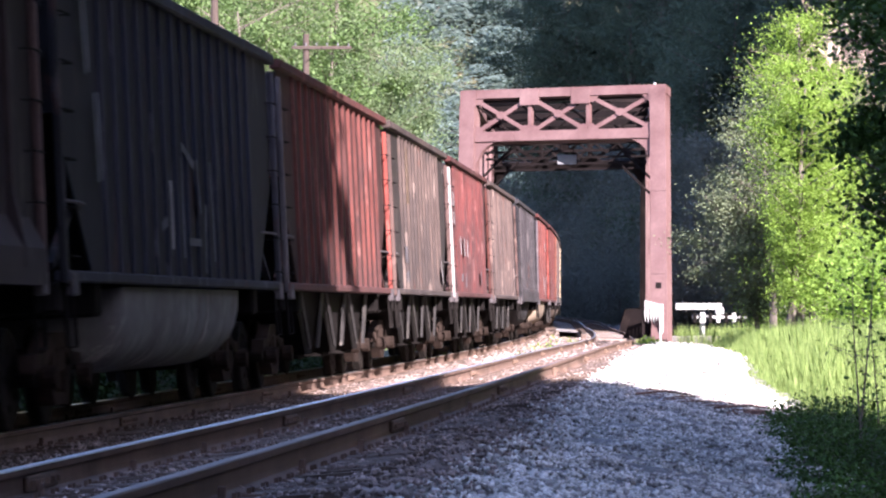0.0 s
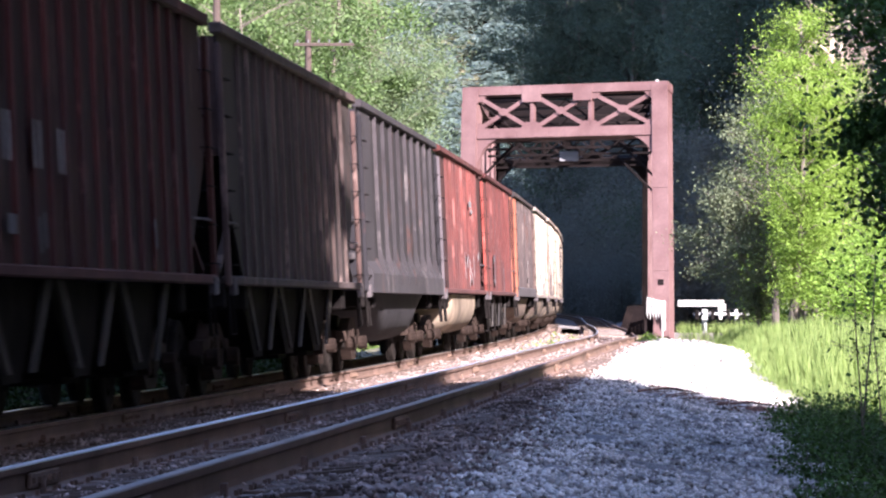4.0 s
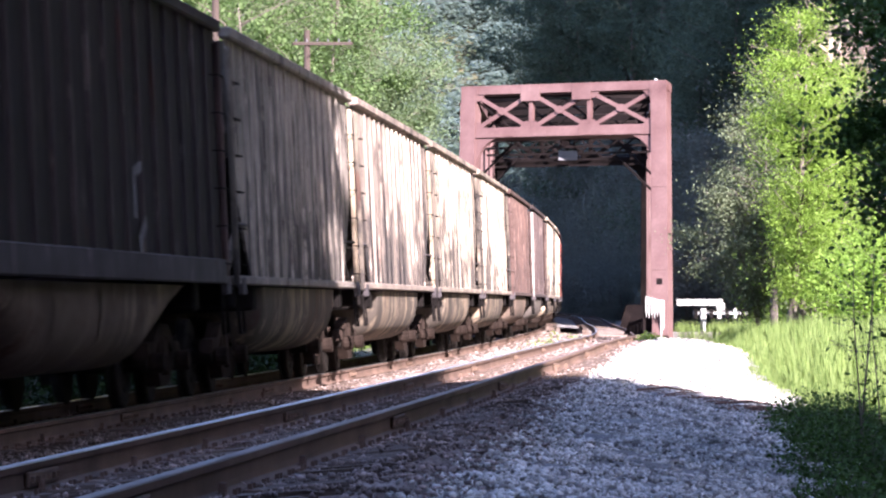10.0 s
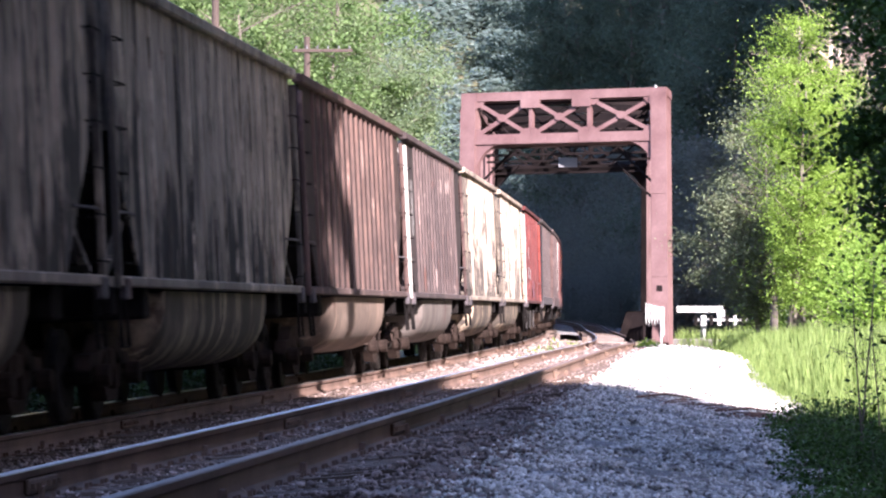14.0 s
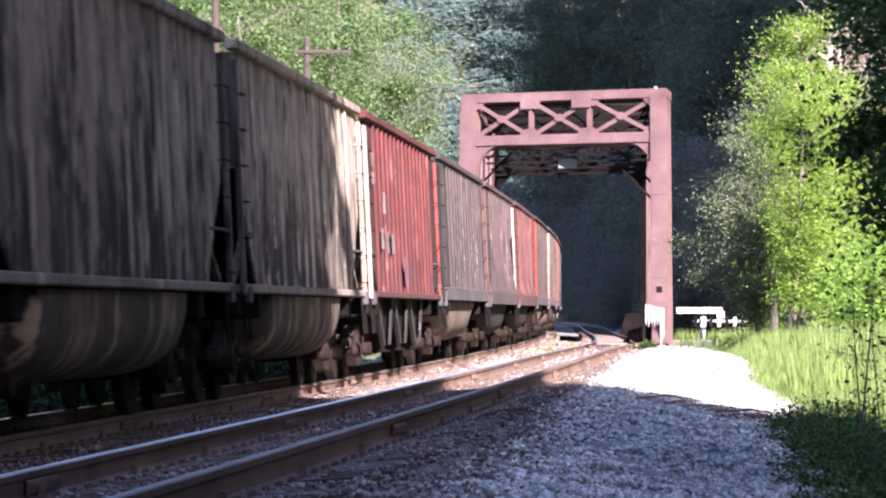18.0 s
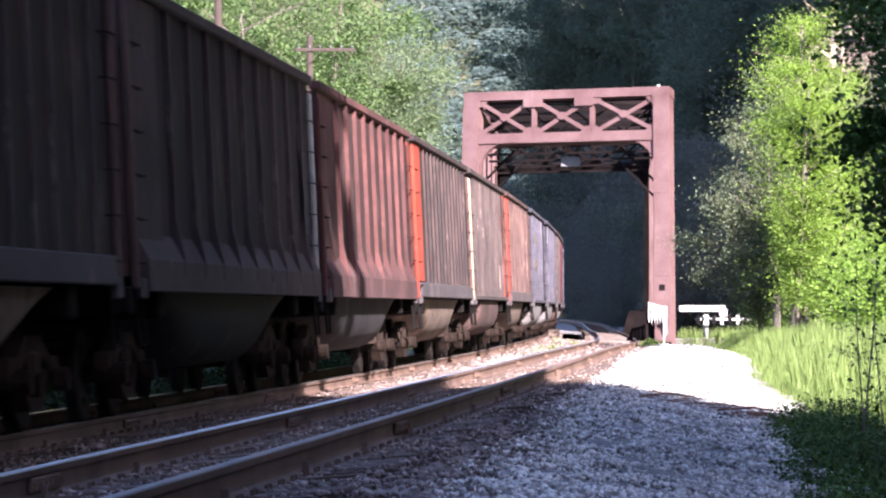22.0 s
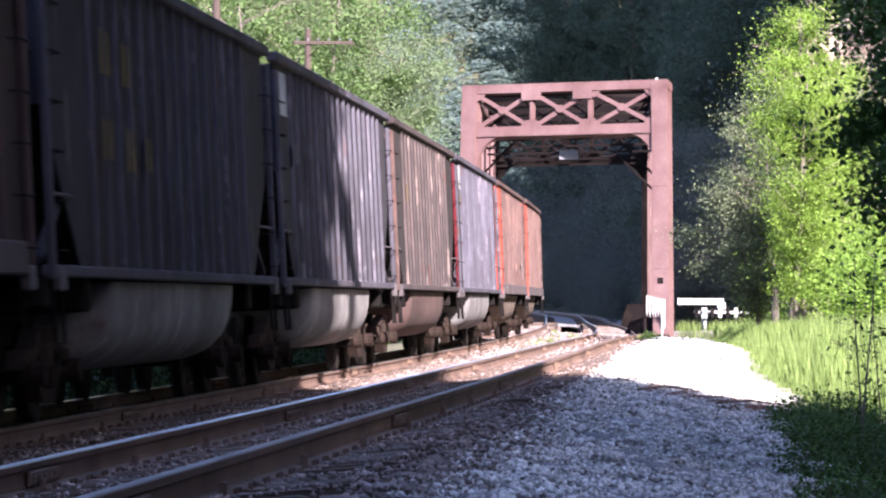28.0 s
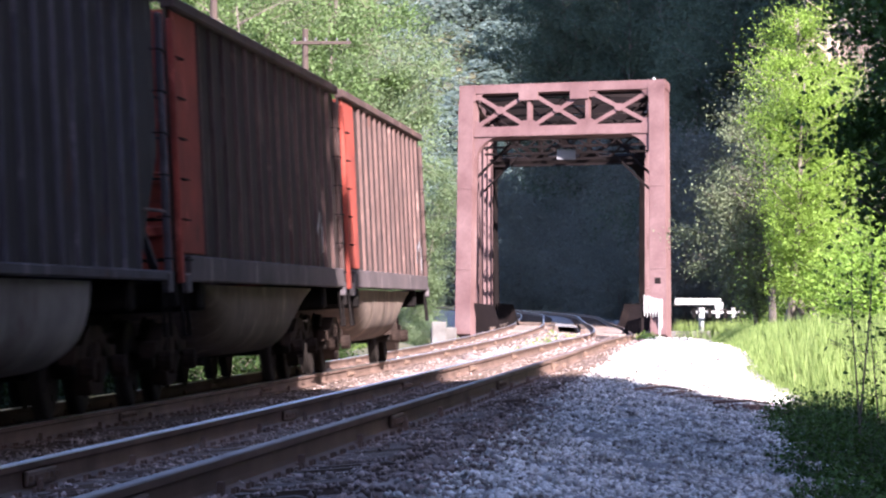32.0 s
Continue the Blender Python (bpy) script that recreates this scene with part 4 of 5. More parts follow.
for sy in (1, -1):
    y0, y1 = sy * 0.94, sy * 1.1
    for ring in ([(-1.15, 0.5), (-1.1, 0.66), (-0.7, 0.68), (-0.32, 0.86), (0.32, 0.86), (0.7, 0.68), (1.1, 0.66), (1.15, 0.5), (0.95, 0.56), (0.62, 0.54), (0.3, 0.72), (-0.3, 0.72), (-0.62, 0.54), (-0.95, 0.56)],
                 [(-0.66, 0.56), (-0.3, 0.2), (0.3, 0.2), (0.66, 0.56), (0.5, 0.56), (0.24, 0.31), (-0.24, 0.31), (-0.5, 0.56)]):
        frame_shape.prism(ring, lambda a, b: (a, y0, b), lambda a, b: (a, y1, b))
    for a in (-0.27, 0.27):
        frame_shape.box(a - 0.05, y0, 0.3, a + 0.05, y1, 0.75)
frame_shape.box(-0.16, -1.12, 0.5, 0.16, 1.12, 0.72, 0.03)
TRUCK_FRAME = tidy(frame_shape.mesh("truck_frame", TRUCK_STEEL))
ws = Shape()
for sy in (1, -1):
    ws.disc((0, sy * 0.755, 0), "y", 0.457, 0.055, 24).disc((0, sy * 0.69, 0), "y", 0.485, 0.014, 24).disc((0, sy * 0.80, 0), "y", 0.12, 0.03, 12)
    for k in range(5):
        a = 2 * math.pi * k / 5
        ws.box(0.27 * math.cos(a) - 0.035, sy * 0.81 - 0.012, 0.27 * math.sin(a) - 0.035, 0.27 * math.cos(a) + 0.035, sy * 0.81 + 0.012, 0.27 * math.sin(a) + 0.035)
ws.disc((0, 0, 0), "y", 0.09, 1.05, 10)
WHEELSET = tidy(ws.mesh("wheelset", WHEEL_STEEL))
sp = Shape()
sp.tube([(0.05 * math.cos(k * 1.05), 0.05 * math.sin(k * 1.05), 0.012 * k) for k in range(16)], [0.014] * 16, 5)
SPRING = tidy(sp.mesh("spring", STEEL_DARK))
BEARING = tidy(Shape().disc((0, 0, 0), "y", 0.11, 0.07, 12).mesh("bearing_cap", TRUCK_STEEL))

# How far each car's front stands ahead of the train's tail, from the last car forwards; style; side, front end, rear end and
# belly colours; coal grime; label
BROWN, RUSTY, ORANGE, BLACK = (0.21, 0.135, 0.108), (0.22, 0.075, 0.055), (0.42, 0.08, 0.055), (0.035, 0.034, 0.038)
NAVY, CREAM, GREY, RED = (0.15, 0.15, 0.175), (0.55, 0.44, 0.33), (0.47, 0.395, 0.325), (0.34, 0.075, 0.06)
CARS = [
    (16.09, "S", BROWN, ORANGE, BROWN, BROWN, 0.35, "brown coal gondola with orange end and deep sill"),
    (33.28, "S", BROWN, ORANGE, BROWN, BROWN, 0.35, "brown coal gondola with orange end, last but one"),
    (50.75, "T", NAVY, NAVY, NAVY, GREY, 0.35, "blue-black coal car with pale corner patch and tub"),
    (67.06, "T", (0.13, 0.105, 0.092), BROWN, (0.25, 0.02, 0.03), BROWN, 0.4, "dark brown coal car with crimson rear end"),
    (83.80, "T", NAVY, NAVY, NAVY, GREY, 0.4, "blue-black coal car with white corner patch"),
    (100.01, "T", NAVY, NAVY, NAVY, GREY, 0.45, "blue-black coal car with faded yellow lettering"),
    (116.69, "S", BROWN, ORANGE, BROWN, BROWN, 0.4, "brown coal gondola with bright orange end"),
    (133.34, "T", (0.15, 0.118, 0.10), CREAM, BROWN, BROWN, 0.4, "brown coal car with cream front end"),
    (149.71, "S", (0.12, 0.088, 0.076), (0.45, 0.07, 0.04), BROWN, BROWN, 0.5, "dark brown coal gondola with red end"),
    (165.84, "F", (0.22, 0.10, 0.085), RUSTY, RUSTY, BROWN, 0.35, "red-brown coal gondola with flared skirt"),
    (182.29, "F", (0.155, 0.115, 0.10), BROWN, (0.55, 0.53, 0.52), BROWN, 0.4, "brown flared-skirt coal gondola with white rear end"),
    (198.83, "S", (0.13, 0.105, 0.092), BLACK, BROWN, BROWN, 0.5, "dirty brown coal gondola with deep sill"),
    (214.87, "H", (0.25, 0.068, 0.058), (0.6, 0.5, 0.47), RED, (0.36, 0.33, 0.31), 0.35, "dark red hopper car with white front stripe"),
    (230.64, "G", GREY, GREY, CREAM, CREAM, 0.75, "grimy pale grey coal car with round tub"),
    (246.08, "G", GREY, GREY, GREY, CREAM, 0.8, "coal-stained pale grey coal car"),
    (262.37, "T", (0.16, 0.122, 0.105), (0.6, 0.58, 0.55), BROWN, (0.31, 0.27, 0.245), 0.4, "brown coal car with white front post"),
    (279.13, "T", (0.20, 0.13, 0.10), BROWN, BROWN, (0.36, 0.27, 0.215), 0.4, "warm brown coal car with grey tub"),
    (294.70, "G", GREY, GREY, GREY, CREAM, 0.8, "soot-streaked pale grey coal car"),
    (310.21, "G", GREY, GREY, GREY, CREAM, 0.75, "soot-streaked pale grey coal car"),
    (325.96, "G", (0.45, 0.37, 0.32), GREY, CREAM, CREAM, 0.8, "peeling pale grey coal car with cream tub"),
    (340.70, "G", (0.43, 0.38, 0.34), GREY, CREAM, CREAM, 0.7, "rust-streaked cream coal car"),
    (356.81, "S", (0.115, 0.092, 0.08), (0.38, 0.14, 0.085), BROWN, BROWN, 0.45, "dark brown coal gondola with rusty orange end"),
    (372.54, "H", (0.20, 0.06, 0.048), RUSTY, RUSTY, (0.36, 0.33, 0.31), 0.45, "dark red-brown hopper car"),
    (388.48, "T", (0.255, 0.082, 0.064), (0.2, 0.18, 0.18), RED, CREAM, 0.4, "rusty red coal car with pale graffiti"),
    (405.26, "F", (0.075, 0.07, 0.07), BLACK, BLACK, BLACK, 0.5, "black coal gondola with flared skirt"),
    (421.46, "H", (0.16, 0.118, 0.095), BROWN, BROWN, (0.36, 0.33, 0.31), 0.4, "grey-brown hopper car with three bays"),
    (436.89, "H", (0.20, 0.062, 0.053), (0.5, 0.42, 0.42), RUSTY, (0.36, 0.33, 0.31), 0.5, "dark red hopper car with worn white lettering"),
    (451.76, "H", (0.13, 0.098, 0.078), BROWN, BROWN, (0.36, 0.33, 0.31), 0.45, "grey-brown hopper car with yellow marks"),
    (467.62, "H", (0.24, 0.078, 0.06), (0.26, 0.23, 0.22), RED, (0.36, 0.33, 0.31), 0.4, "orange-red hopper car with pale front end"),
    (483.6, "T", (0.055, 0.06, 0.085), BLACK, NAVY, GREY, 0.4, "blue-black coal car with chalky graffiti"),
    (499.8, "F", (0.10, 0.07, 0.06), BLACK, BROWN, BLACK, 0.5, "dark brown coal gondola with flared skirt"),
]
DULL = 0.33                 # scales down the darker car paints
train, before, kinds = [], 0.0, {}
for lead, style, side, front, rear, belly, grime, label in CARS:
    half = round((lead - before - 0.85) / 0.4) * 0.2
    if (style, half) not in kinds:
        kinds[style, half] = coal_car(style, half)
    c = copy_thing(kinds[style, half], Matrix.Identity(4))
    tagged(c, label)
    for o in c.children:
        nm = o.name.split(".")[0]
        col, a = side, min(1.0, grime + 0.08) if style == "G" else grime
        if nm == "front_end" or (nm == "end_panel" and front[0] > 0.31) or (nm == "end_rib" and o.data.vertices[0].co.x > 0) or (nm == "corner_post" and o.data.vertices[0].co.x > 0):
            col, a = front, 0.15
        elif nm == "rear_end" or (nm == "end_rib" and o.data.vertices[0].co.x < 0) or (nm == "corner_post" and o.data.vertices[0].co.x < 0):
            col, a = rear, 0.25
        elif nm in ("tub", "hoop"):
            col, a = (0.34, 0.26, 0.21) if style == "S" else BLACK if style == "F" else (0.44, 0.43, 0.44) if style == "T" and belly == GREY else belly, 0.8 if style == "G" else 0.3
        elif nm == "chute_edge":
            col, a = belly, 0.6
        elif nm in ("side_sill", "skirt"):
            col, a = (tuple(0.5 * v + 0.13 for v in side) if style == "S" else tuple(0.85 * v + 0.03 for v in side)), 0.25
        elif nm in ("jack_pad", "handrail"):
            col, a = (0.24, 0.22, 0.21), 0.4
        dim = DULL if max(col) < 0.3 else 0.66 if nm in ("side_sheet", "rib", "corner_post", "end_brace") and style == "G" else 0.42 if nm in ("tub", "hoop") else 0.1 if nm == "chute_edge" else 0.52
        if col == GREY and nm in ("corner_post", "front_end", "rear_end", "end_rib"):
            dim, a = 0.25, 0.8
        if col[0] > 2.5 * col[1] and max(col) < 0.3:
            dim *= 0.8
        # Sheets darkened, ribs lightened: shade between ribs painted in; sheets get extra grime.
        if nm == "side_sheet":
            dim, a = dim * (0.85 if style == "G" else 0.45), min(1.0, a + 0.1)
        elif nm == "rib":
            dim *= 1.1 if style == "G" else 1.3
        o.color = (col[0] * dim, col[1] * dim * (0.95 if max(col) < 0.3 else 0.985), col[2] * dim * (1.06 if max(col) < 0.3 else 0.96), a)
    train.append(((lead + before) / 2, c))
    before = lead
for k in kinds.values():
    for o in k.children_recursive:
        bpy.data.objects.remove(o)
    bpy.data.objects.remove(k)


# lettering and scrawls on the visible sides: car from the tail, place along and up, size, colour, lean
WHITE_MARK, YELLOW_MARK, PALE_MARK = (0.5, 0.48, 0.5), (0.28, 0.2, 0.045), (0.2, 0.2, 0.23)
MARKS = {
    1: [(-5.3, 1.95, 0.14, 0.35, WHITE_MARK, 0), (-5.9, 2.1, 0.5, 0.1, WHITE_MARK, 20), (-6.3, 1.85, 0.12, 0.5, WHITE_MARK, -20)],
    2: [(-5.0, 2.15, 0.5, 0.12, WHITE_MARK, 30), (-5.4, 1.95, 0.12, 0.4, WHITE_MARK, 10)],
    3: [(7.6, 3.75, 0.5, 0.5, (0.75, 0.72, 0.66), 0), (7.5, 3.3, 0.28, 0.2, YELLOW_MARK, 0)],
    5: [(7.4, 3.72, 0.75, 0.55, (0.75, 0.77, 0.8), 0), (6.2, 3.0, 0.4, 0.25, PALE_MARK, 0)],
    6: [(4.6, 3.35, 0.5, 0.4, YELLOW_MARK, 0), (3.4, 3.3, 0.4, 0.4, YELLOW_MARK, 0), (4.6, 2.55, 0.5, 0.36, YELLOW_MARK, 0), (3.3, 2.5, 0.45, 0.4, YELLOW_MARK, 0), (2.2, 2.5, 0.35, 0.32, YELLOW_MARK, 0)],
    4: [(5.2, 3.0, 0.35, 0.3, YELLOW_MARK, 0)],
    11: [(-6.6, 2.6, 0.4, 1.1, (0.2, 0.19, 0.2), 4)],
    13: [(6.6, 3.5, 0.35, 0.22, WHITE_MARK, 0), (6.6, 3.2, 0.35, 0.2, WHITE_MARK, 0), (4.7, 2.85, 0.4, 0.36, WHITE_MARK, 0), (5.3, 2.25, 0.4, 0.34, WHITE_MARK, 0), (4.3, 2.2, 0.42, 0.36, WHITE_MARK, 0), (3.3, 2.2, 0.35, 0.34, WHITE_MARK, 0), (1.0, 1.75, 0.16, 0.5, (0.35, 0.25, 0.4), 25), (0.4, 1.7, 0.14, 0.5, (0.35, 0.25, 0.4), -25)],
    16: [(6.9, 2.9, 0.35, 1.0, (0.5, 0.48, 0.46), 0)],
    22: [(-1.4, 2.35, 0.5, 0.1, WHITE_MARK, 10), (-1.2, 2.1, 0.12, 0.45, WHITE_MARK, 0), (-1.6, 1.75, 0.5, 0.12, WHITE_MARK, 25), (-1.5, 1.5, 0.12, 0.3, WHITE_MARK, 0)],
    23: [(4.2, 2.2, 0.55, 0.14, PALE_MARK, 10), (4.1, 1.85, 0.2, 0.6, PALE_MARK, 0), (4.3, 1.6, 0.5, 0.12, PALE_MARK, -15), (-0.6, 1.7, 0.14, 0.6, PALE_MARK, 0)],
    24: [(-2.2, 3.3, 0.9, 0.14, WHITE_MARK, 0), (-2.6, 3.15, 0.7, 0.1, WHITE_MARK, 0), (0.4, 1.9, 0.14, 0.55, WHITE_MARK, 12), (-0.4, 2.0, 0.6, 0.1, WHITE_MARK, 25), (-1.2, 1.75, 0.14, 0.6, WHITE_MARK, -15), (-2.0, 1.65, 0.6, 0.12, WHITE_MARK, -30), (-2.7, 1.9, 0.14, 0.5, WHITE_MARK, 8), (-4.6, 2.15, 0.5, 0.12, WHITE_MARK, 15)],
    27: [(6.4, 3.35, 0.4, 0.3, WHITE_MARK, 0), (6.4, 2.95, 0.4, 0.24, WHITE_MARK, 0), (4.4, 2.4, 0.32, 0.4, WHITE_MARK, 0), (3.1, 2.38, 0.36, 0.4, WHITE_MARK, 0), (2.0, 2.36, 0.32, 0.38, WHITE_MARK, 0), (4.3, 1.7, 0.4, 0.16, PALE_MARK, 0), (3.0, 1.65, 0.36, 0.3, PALE_MARK, 10), (-3.0, 1.75, 0.12, 0.3, PALE_MARK, 15)],
    28: [(3.6, 3.4, 0.4, 1.0, (0.16, 0.1, 0.03), 0), (4.4, 2.0, 0.5, 0.3, PALE_MARK, 0), (4.3, 1.6, 0.5, 0.2, PALE_MARK, 0), (-4.4, 1.75, 0.12, 0.5, WHITE_MARK, 25)],
    30: [(6.2, 3.6, 0.3, 0.9, (0.3, 0.31, 0.34), 8), (5.7, 2.6, 0.3, 0.8, (0.3, 0.31, 0.34), 6), (1.4, 2.0, 0.16, 0.7, WHITE_MARK, 0), (1.9, 1.9, 0.4, 0.1, PALE_MARK, 10), (0.6, 2.1, 0.12, 1.05, PALE_MARK, 0), (0.1, 2.65, 0.9, 0.09, PALE_MARK, -12), (-0.6, 2.35, 0.12, 0.6, PALE_MARK, 18), (-0.2, 1.75, 0.9, 0.08, PALE_MARK, 0), (-1.0, 1.8, 0.12, 0.75, PALE_MARK, -10), (-1.6, 2.1, 0.12, 1.1, PALE_MARK, 6)],
}
for number, marks in MARKS.items():
    c = train[number - 1][1]
    for x0, z0, w0, h0, col, lean in marks:
        strokes = ((-w0 / 2, -w0 * 0.18), (w0 * 0.18, w0 / 2)) if 0.3 <= w0 < 0.7 and h0 >= 0.2 else ((-w0 / 2, w0 / 2),)
        for xa, xb in strokes:
            m = part("marking", Shape().box(xa, HALF + 0.064, -h0 / 2, xb, HALF + 0.066, h0 / 2), PAINT, c, place=pose(x0, 0, z0, 0, lean, 0))
            m.color = (*[0.5 * v for v in col], 0.4)


ROLLING = 6                 # the last cars, whose wheels show best


def tail_at(t):
    """Where the train's tail stands along the line at t seconds."""
    r = 32.0 - t
    return 71.8 + 14.9555 * r - 0.0391481 * r * r + 0.000155169 * r ** 3


def car_pose(s_mid):
    a, b = along(s_mid - 5.4, -GAUGE / 2), along(s_mid + 5.4, -GAUGE / 2)
    zl = (z_far_left(s_mid - 5.4) + z_far_left(s_mid + 5.4)) / 2 - climb(s_mid)
    f = Vector((a[0] - b[0], a[1] - b[1], 0)).normalized()      # forwards: towards the camera
    left = Vector((-f.y, f.x, 0))
    up = (Vector((0, 0, 1)) + left * (zl / GAUGE)).normalized()
    left = up.cross(f)
    m = Matrix((f, left, up)).transposed().to_4x4()
    m.translation = ((a[0] + b[0]) / 2, (a[1] + b[1]) / 2, zl / 2 + climb(s_mid))
    return m


def motions():
    for mid, c in train:
        walk(c, [(float(k), car_pose(tail_at(float(k)) - mid)) for k in range(33)])
    # rolling wheels
    turns = [(k / FPS, pose(0, 0, 0.457, 0, math.degrees((tail_at(0.0) - tail_at(k / FPS)) / 0.457), 0)) for k in range(32 * FPS + 1)]
    for mid, c in train[:ROLLING]:
        for o in c.children:
            if o.name.startswith("wheelset"):
                at = Matrix.Translation((o.matrix_basis.translation.x, 0, 0))
                walk(o, [(t, at @ m) for t, m in turns])

# ---- plants ----
def quads_mesh(name, centres, sizes, mat, rng, droop=0.35, long=1.5, k=4):
    """Many small leaves turned at random, each a folded diamond, or a triangle (k = 3)."""
    n = len(centres)
    nrm = rng.normal(size=(n, 3))
    nrm[:, 2] = np.abs(nrm[:, 2]) + droop
    nrm /= np.linalg.norm(nrm, axis=1)[:, None]
    t = np.cross(nrm, rng.normal(size=(n, 3)))
    t /= np.linalg.norm(t, axis=1)[:, None] + 1e-9
    b = np.cross(nrm, t)
    s = np.asarray(sizes).reshape(-1, 1)
    v = np.empty((n, 4, 3))
    v[:, 0] = centres - t * s * long * 0.5
    v[:, 1] = centres + b * s * 0.5 + nrm * s * 0.12
    v[:, 2] = centres + t * s * long * 0.5
    v[:, 3] = centres - b * s * 0.5 + nrm * s * 0.12
    me = bpy.data.meshes.new(name)
    me.vertices.add(n * k)
    me.vertices.foreach_set("co", v[:, :k].reshape(-1))
    me.loops.add(n * k)
    me.loops.foreach_set("vertex_index", np.arange(n * k, dtype=np.int32))
    me.polygons.add(n)
    me.polygons.foreach_set("loop_start", np.arange(0, n * k, k, dtype=np.int32))
    me.polygons.foreach_set("loop_total", np.full(n, k, dtype=np.int32))
    me.materials.append(mat)
    me.update(calc_edges=True)
    return me


def tree(seed, high, spread, leaves, size, bark, leaf, first=0.25, limbs=16, tight=0.16, stems=1, narrow=1.0, name="tree", label="", category="tree", twigs=0.0, plain=False, corners=4, stout=1.0):
    """Tapered trunk, limbs that fork, and a crown of clumps of small leaves along them."""
    rng = np.random.default_rng(seed)
    wood, tips = Shape(), []
    for st in range(stems):
        lean = rng.normal(size=2) * 0.05 * high + (rng.normal(size=2) * spread * 0.35 if stems > 1 else 0)
        hh = high * (1.0 if st == 0 else rng.uniform(0.6, 0.92))
        base = np.array([rng.normal() * 0.12 * (stems > 1) * spread, rng.normal() * 0.12 * (stems > 1) * spread, -0.3])
        trunk = [base + np.array([lean[0] * q ** 1.6 + 0.015 * high * math.sin(5 * q + seed), lean[1] * q ** 1.6, hh * q]) for q in np.linspace(0, 1, 8)]
        r0 = (0.016 * hh + 0.03) * stout
        wood.tube(trunk, [r0 * (1 - 0.93 * q) + 0.008 * stout for q in np.linspace(0, 1, 8)], 8)
        for k in range(limbs):
            q = first + (0.97 - first) * (k + rng.uniform(0.1, 0.9)) / limbs
            i = min(int(q * 7), 6)
            p0 = trunk[i] + (trunk[i + 1] - trunk[i]) * (q * 7 - i)
            az = k * 2.4 + rng.uniform(-0.5, 0.5)
            reach = spread * narrow * (math.sin(math.pi * min(1.0, 0.28 + 0.72 * (1 - q) / (1 - first))) ** 0.7) * rng.uniform(0.65, 1.1)
            rise = reach * rng.uniform(0.25, 0.9) + 0.02 * high
            d = np.array([math.cos(az) * reach, math.sin(az) * reach, rise])
            bend = np.array([0, 0, -0.12 * reach])
            pts = [p0 + d * f + bend * f * f + rng.normal(size=3) * 0.03 * reach * f for f in (0, 0.3, 0.6, 1.0)]
            r1 = r0 * 0.42 * (1 - q * 0.7)
            wood.tube(pts, [r1, r1 * 0.7, r1 * 0.4, r1 * 0.12 + 0.004], 5)
            for f in (0.35, 0.55, 0.7, 0.85, 1.0):
                j = min(int(f * 3), 2)
                c = pts[j] + (pts[min(j + 1, 3)] - pts[j]) * (f * 3 - j if f < 1 else 0)
                side = rng.normal(size=3) * 0.3 * reach * (0.4 + 0.6 * f)
                side[2] *= 0.6
                if not plain:
                    wood.tube([c, c + side * 0.5 + [0, 0, 0.02], c + side], [r1 * 0.3, r1 * 0.2, 0.004], 4)
                tips += [c + side, c + side * 0.55]
                if twigs:
                    for _ in range(3):
                        e = c + rng.normal(size=3) * twigs * reach
                        wood.tube([c, (c + e) / 2 + rng.normal(size=3) * 0.06 * reach, e], [r1 * 0.22, r1 * 0.14, 0.006], 3)
    tips = np.array(tips)
    w = rng.gamma(1.4, 1.0, size=len(tips))
    pick = rng.choice(len(tips), size=leaves, p=w / w.sum())
    c = tips[pick] + rng.normal(size=(leaves, 3)) * (tight * spread) * rng.uniform(0.3, 1.25, size=(len(tips), 1))[pick] * np.array([1, 1, 0.75])
    t = thing(name, label, category)
    stems_ob = part("trunk", wood, bark, t, flat=False, fix=False)
    if category == "weed":
        tagged(stems_ob, kind="stuff")
    cr = new("crown", quads_mesh("crown", c, size * rng.uniform(0.55, 1.25, size=leaves), leaf, rng, k=corners))
    cr.parent = t
    return t


def plant(template, x, y, turn, scale=1.0, sink=0.15, z=None, label="", group=""):
    zz = (ground_z(x, y) if z is None else z) - sink
    c = copy_thing(template, pose(x, y, zz, 0, 0, turn) @ Matrix.Scale(scale, 4))
    c.scale = (scale, scale, scale)
    return tagged(c, label, group=group)


def discard(*obs):
    for t in obs:
        for o in list(t.children_recursive):
            bpy.data.objects.remove(o)
        bpy.data.objects.remove(t)


rng = np.random.default_rng(5)
# left bank
left_a = tree(11, 22, 5.6, 34000, 0.15, BARK, LEAF_MID, 0.12, 22, 0.15, name="bank_tree", label="sunlit green broadleaf tree on the river bank", twigs=0.4)
left_b = tree(12, 24, 6.0, 26000, 0.15, BARK, LEAF_MID, 0.10, 24, 0.13, name="bank_tree", label="tall open-crowned tree with bare pale twigs", twigs=0.6)
left_c = tree(13, 19, 5.0, 40000, 0.13, BARK, LEAF_PALE, 0.05, 26, 0.22, name="willow_tree", label="hazy pale green willow beside the bridge")
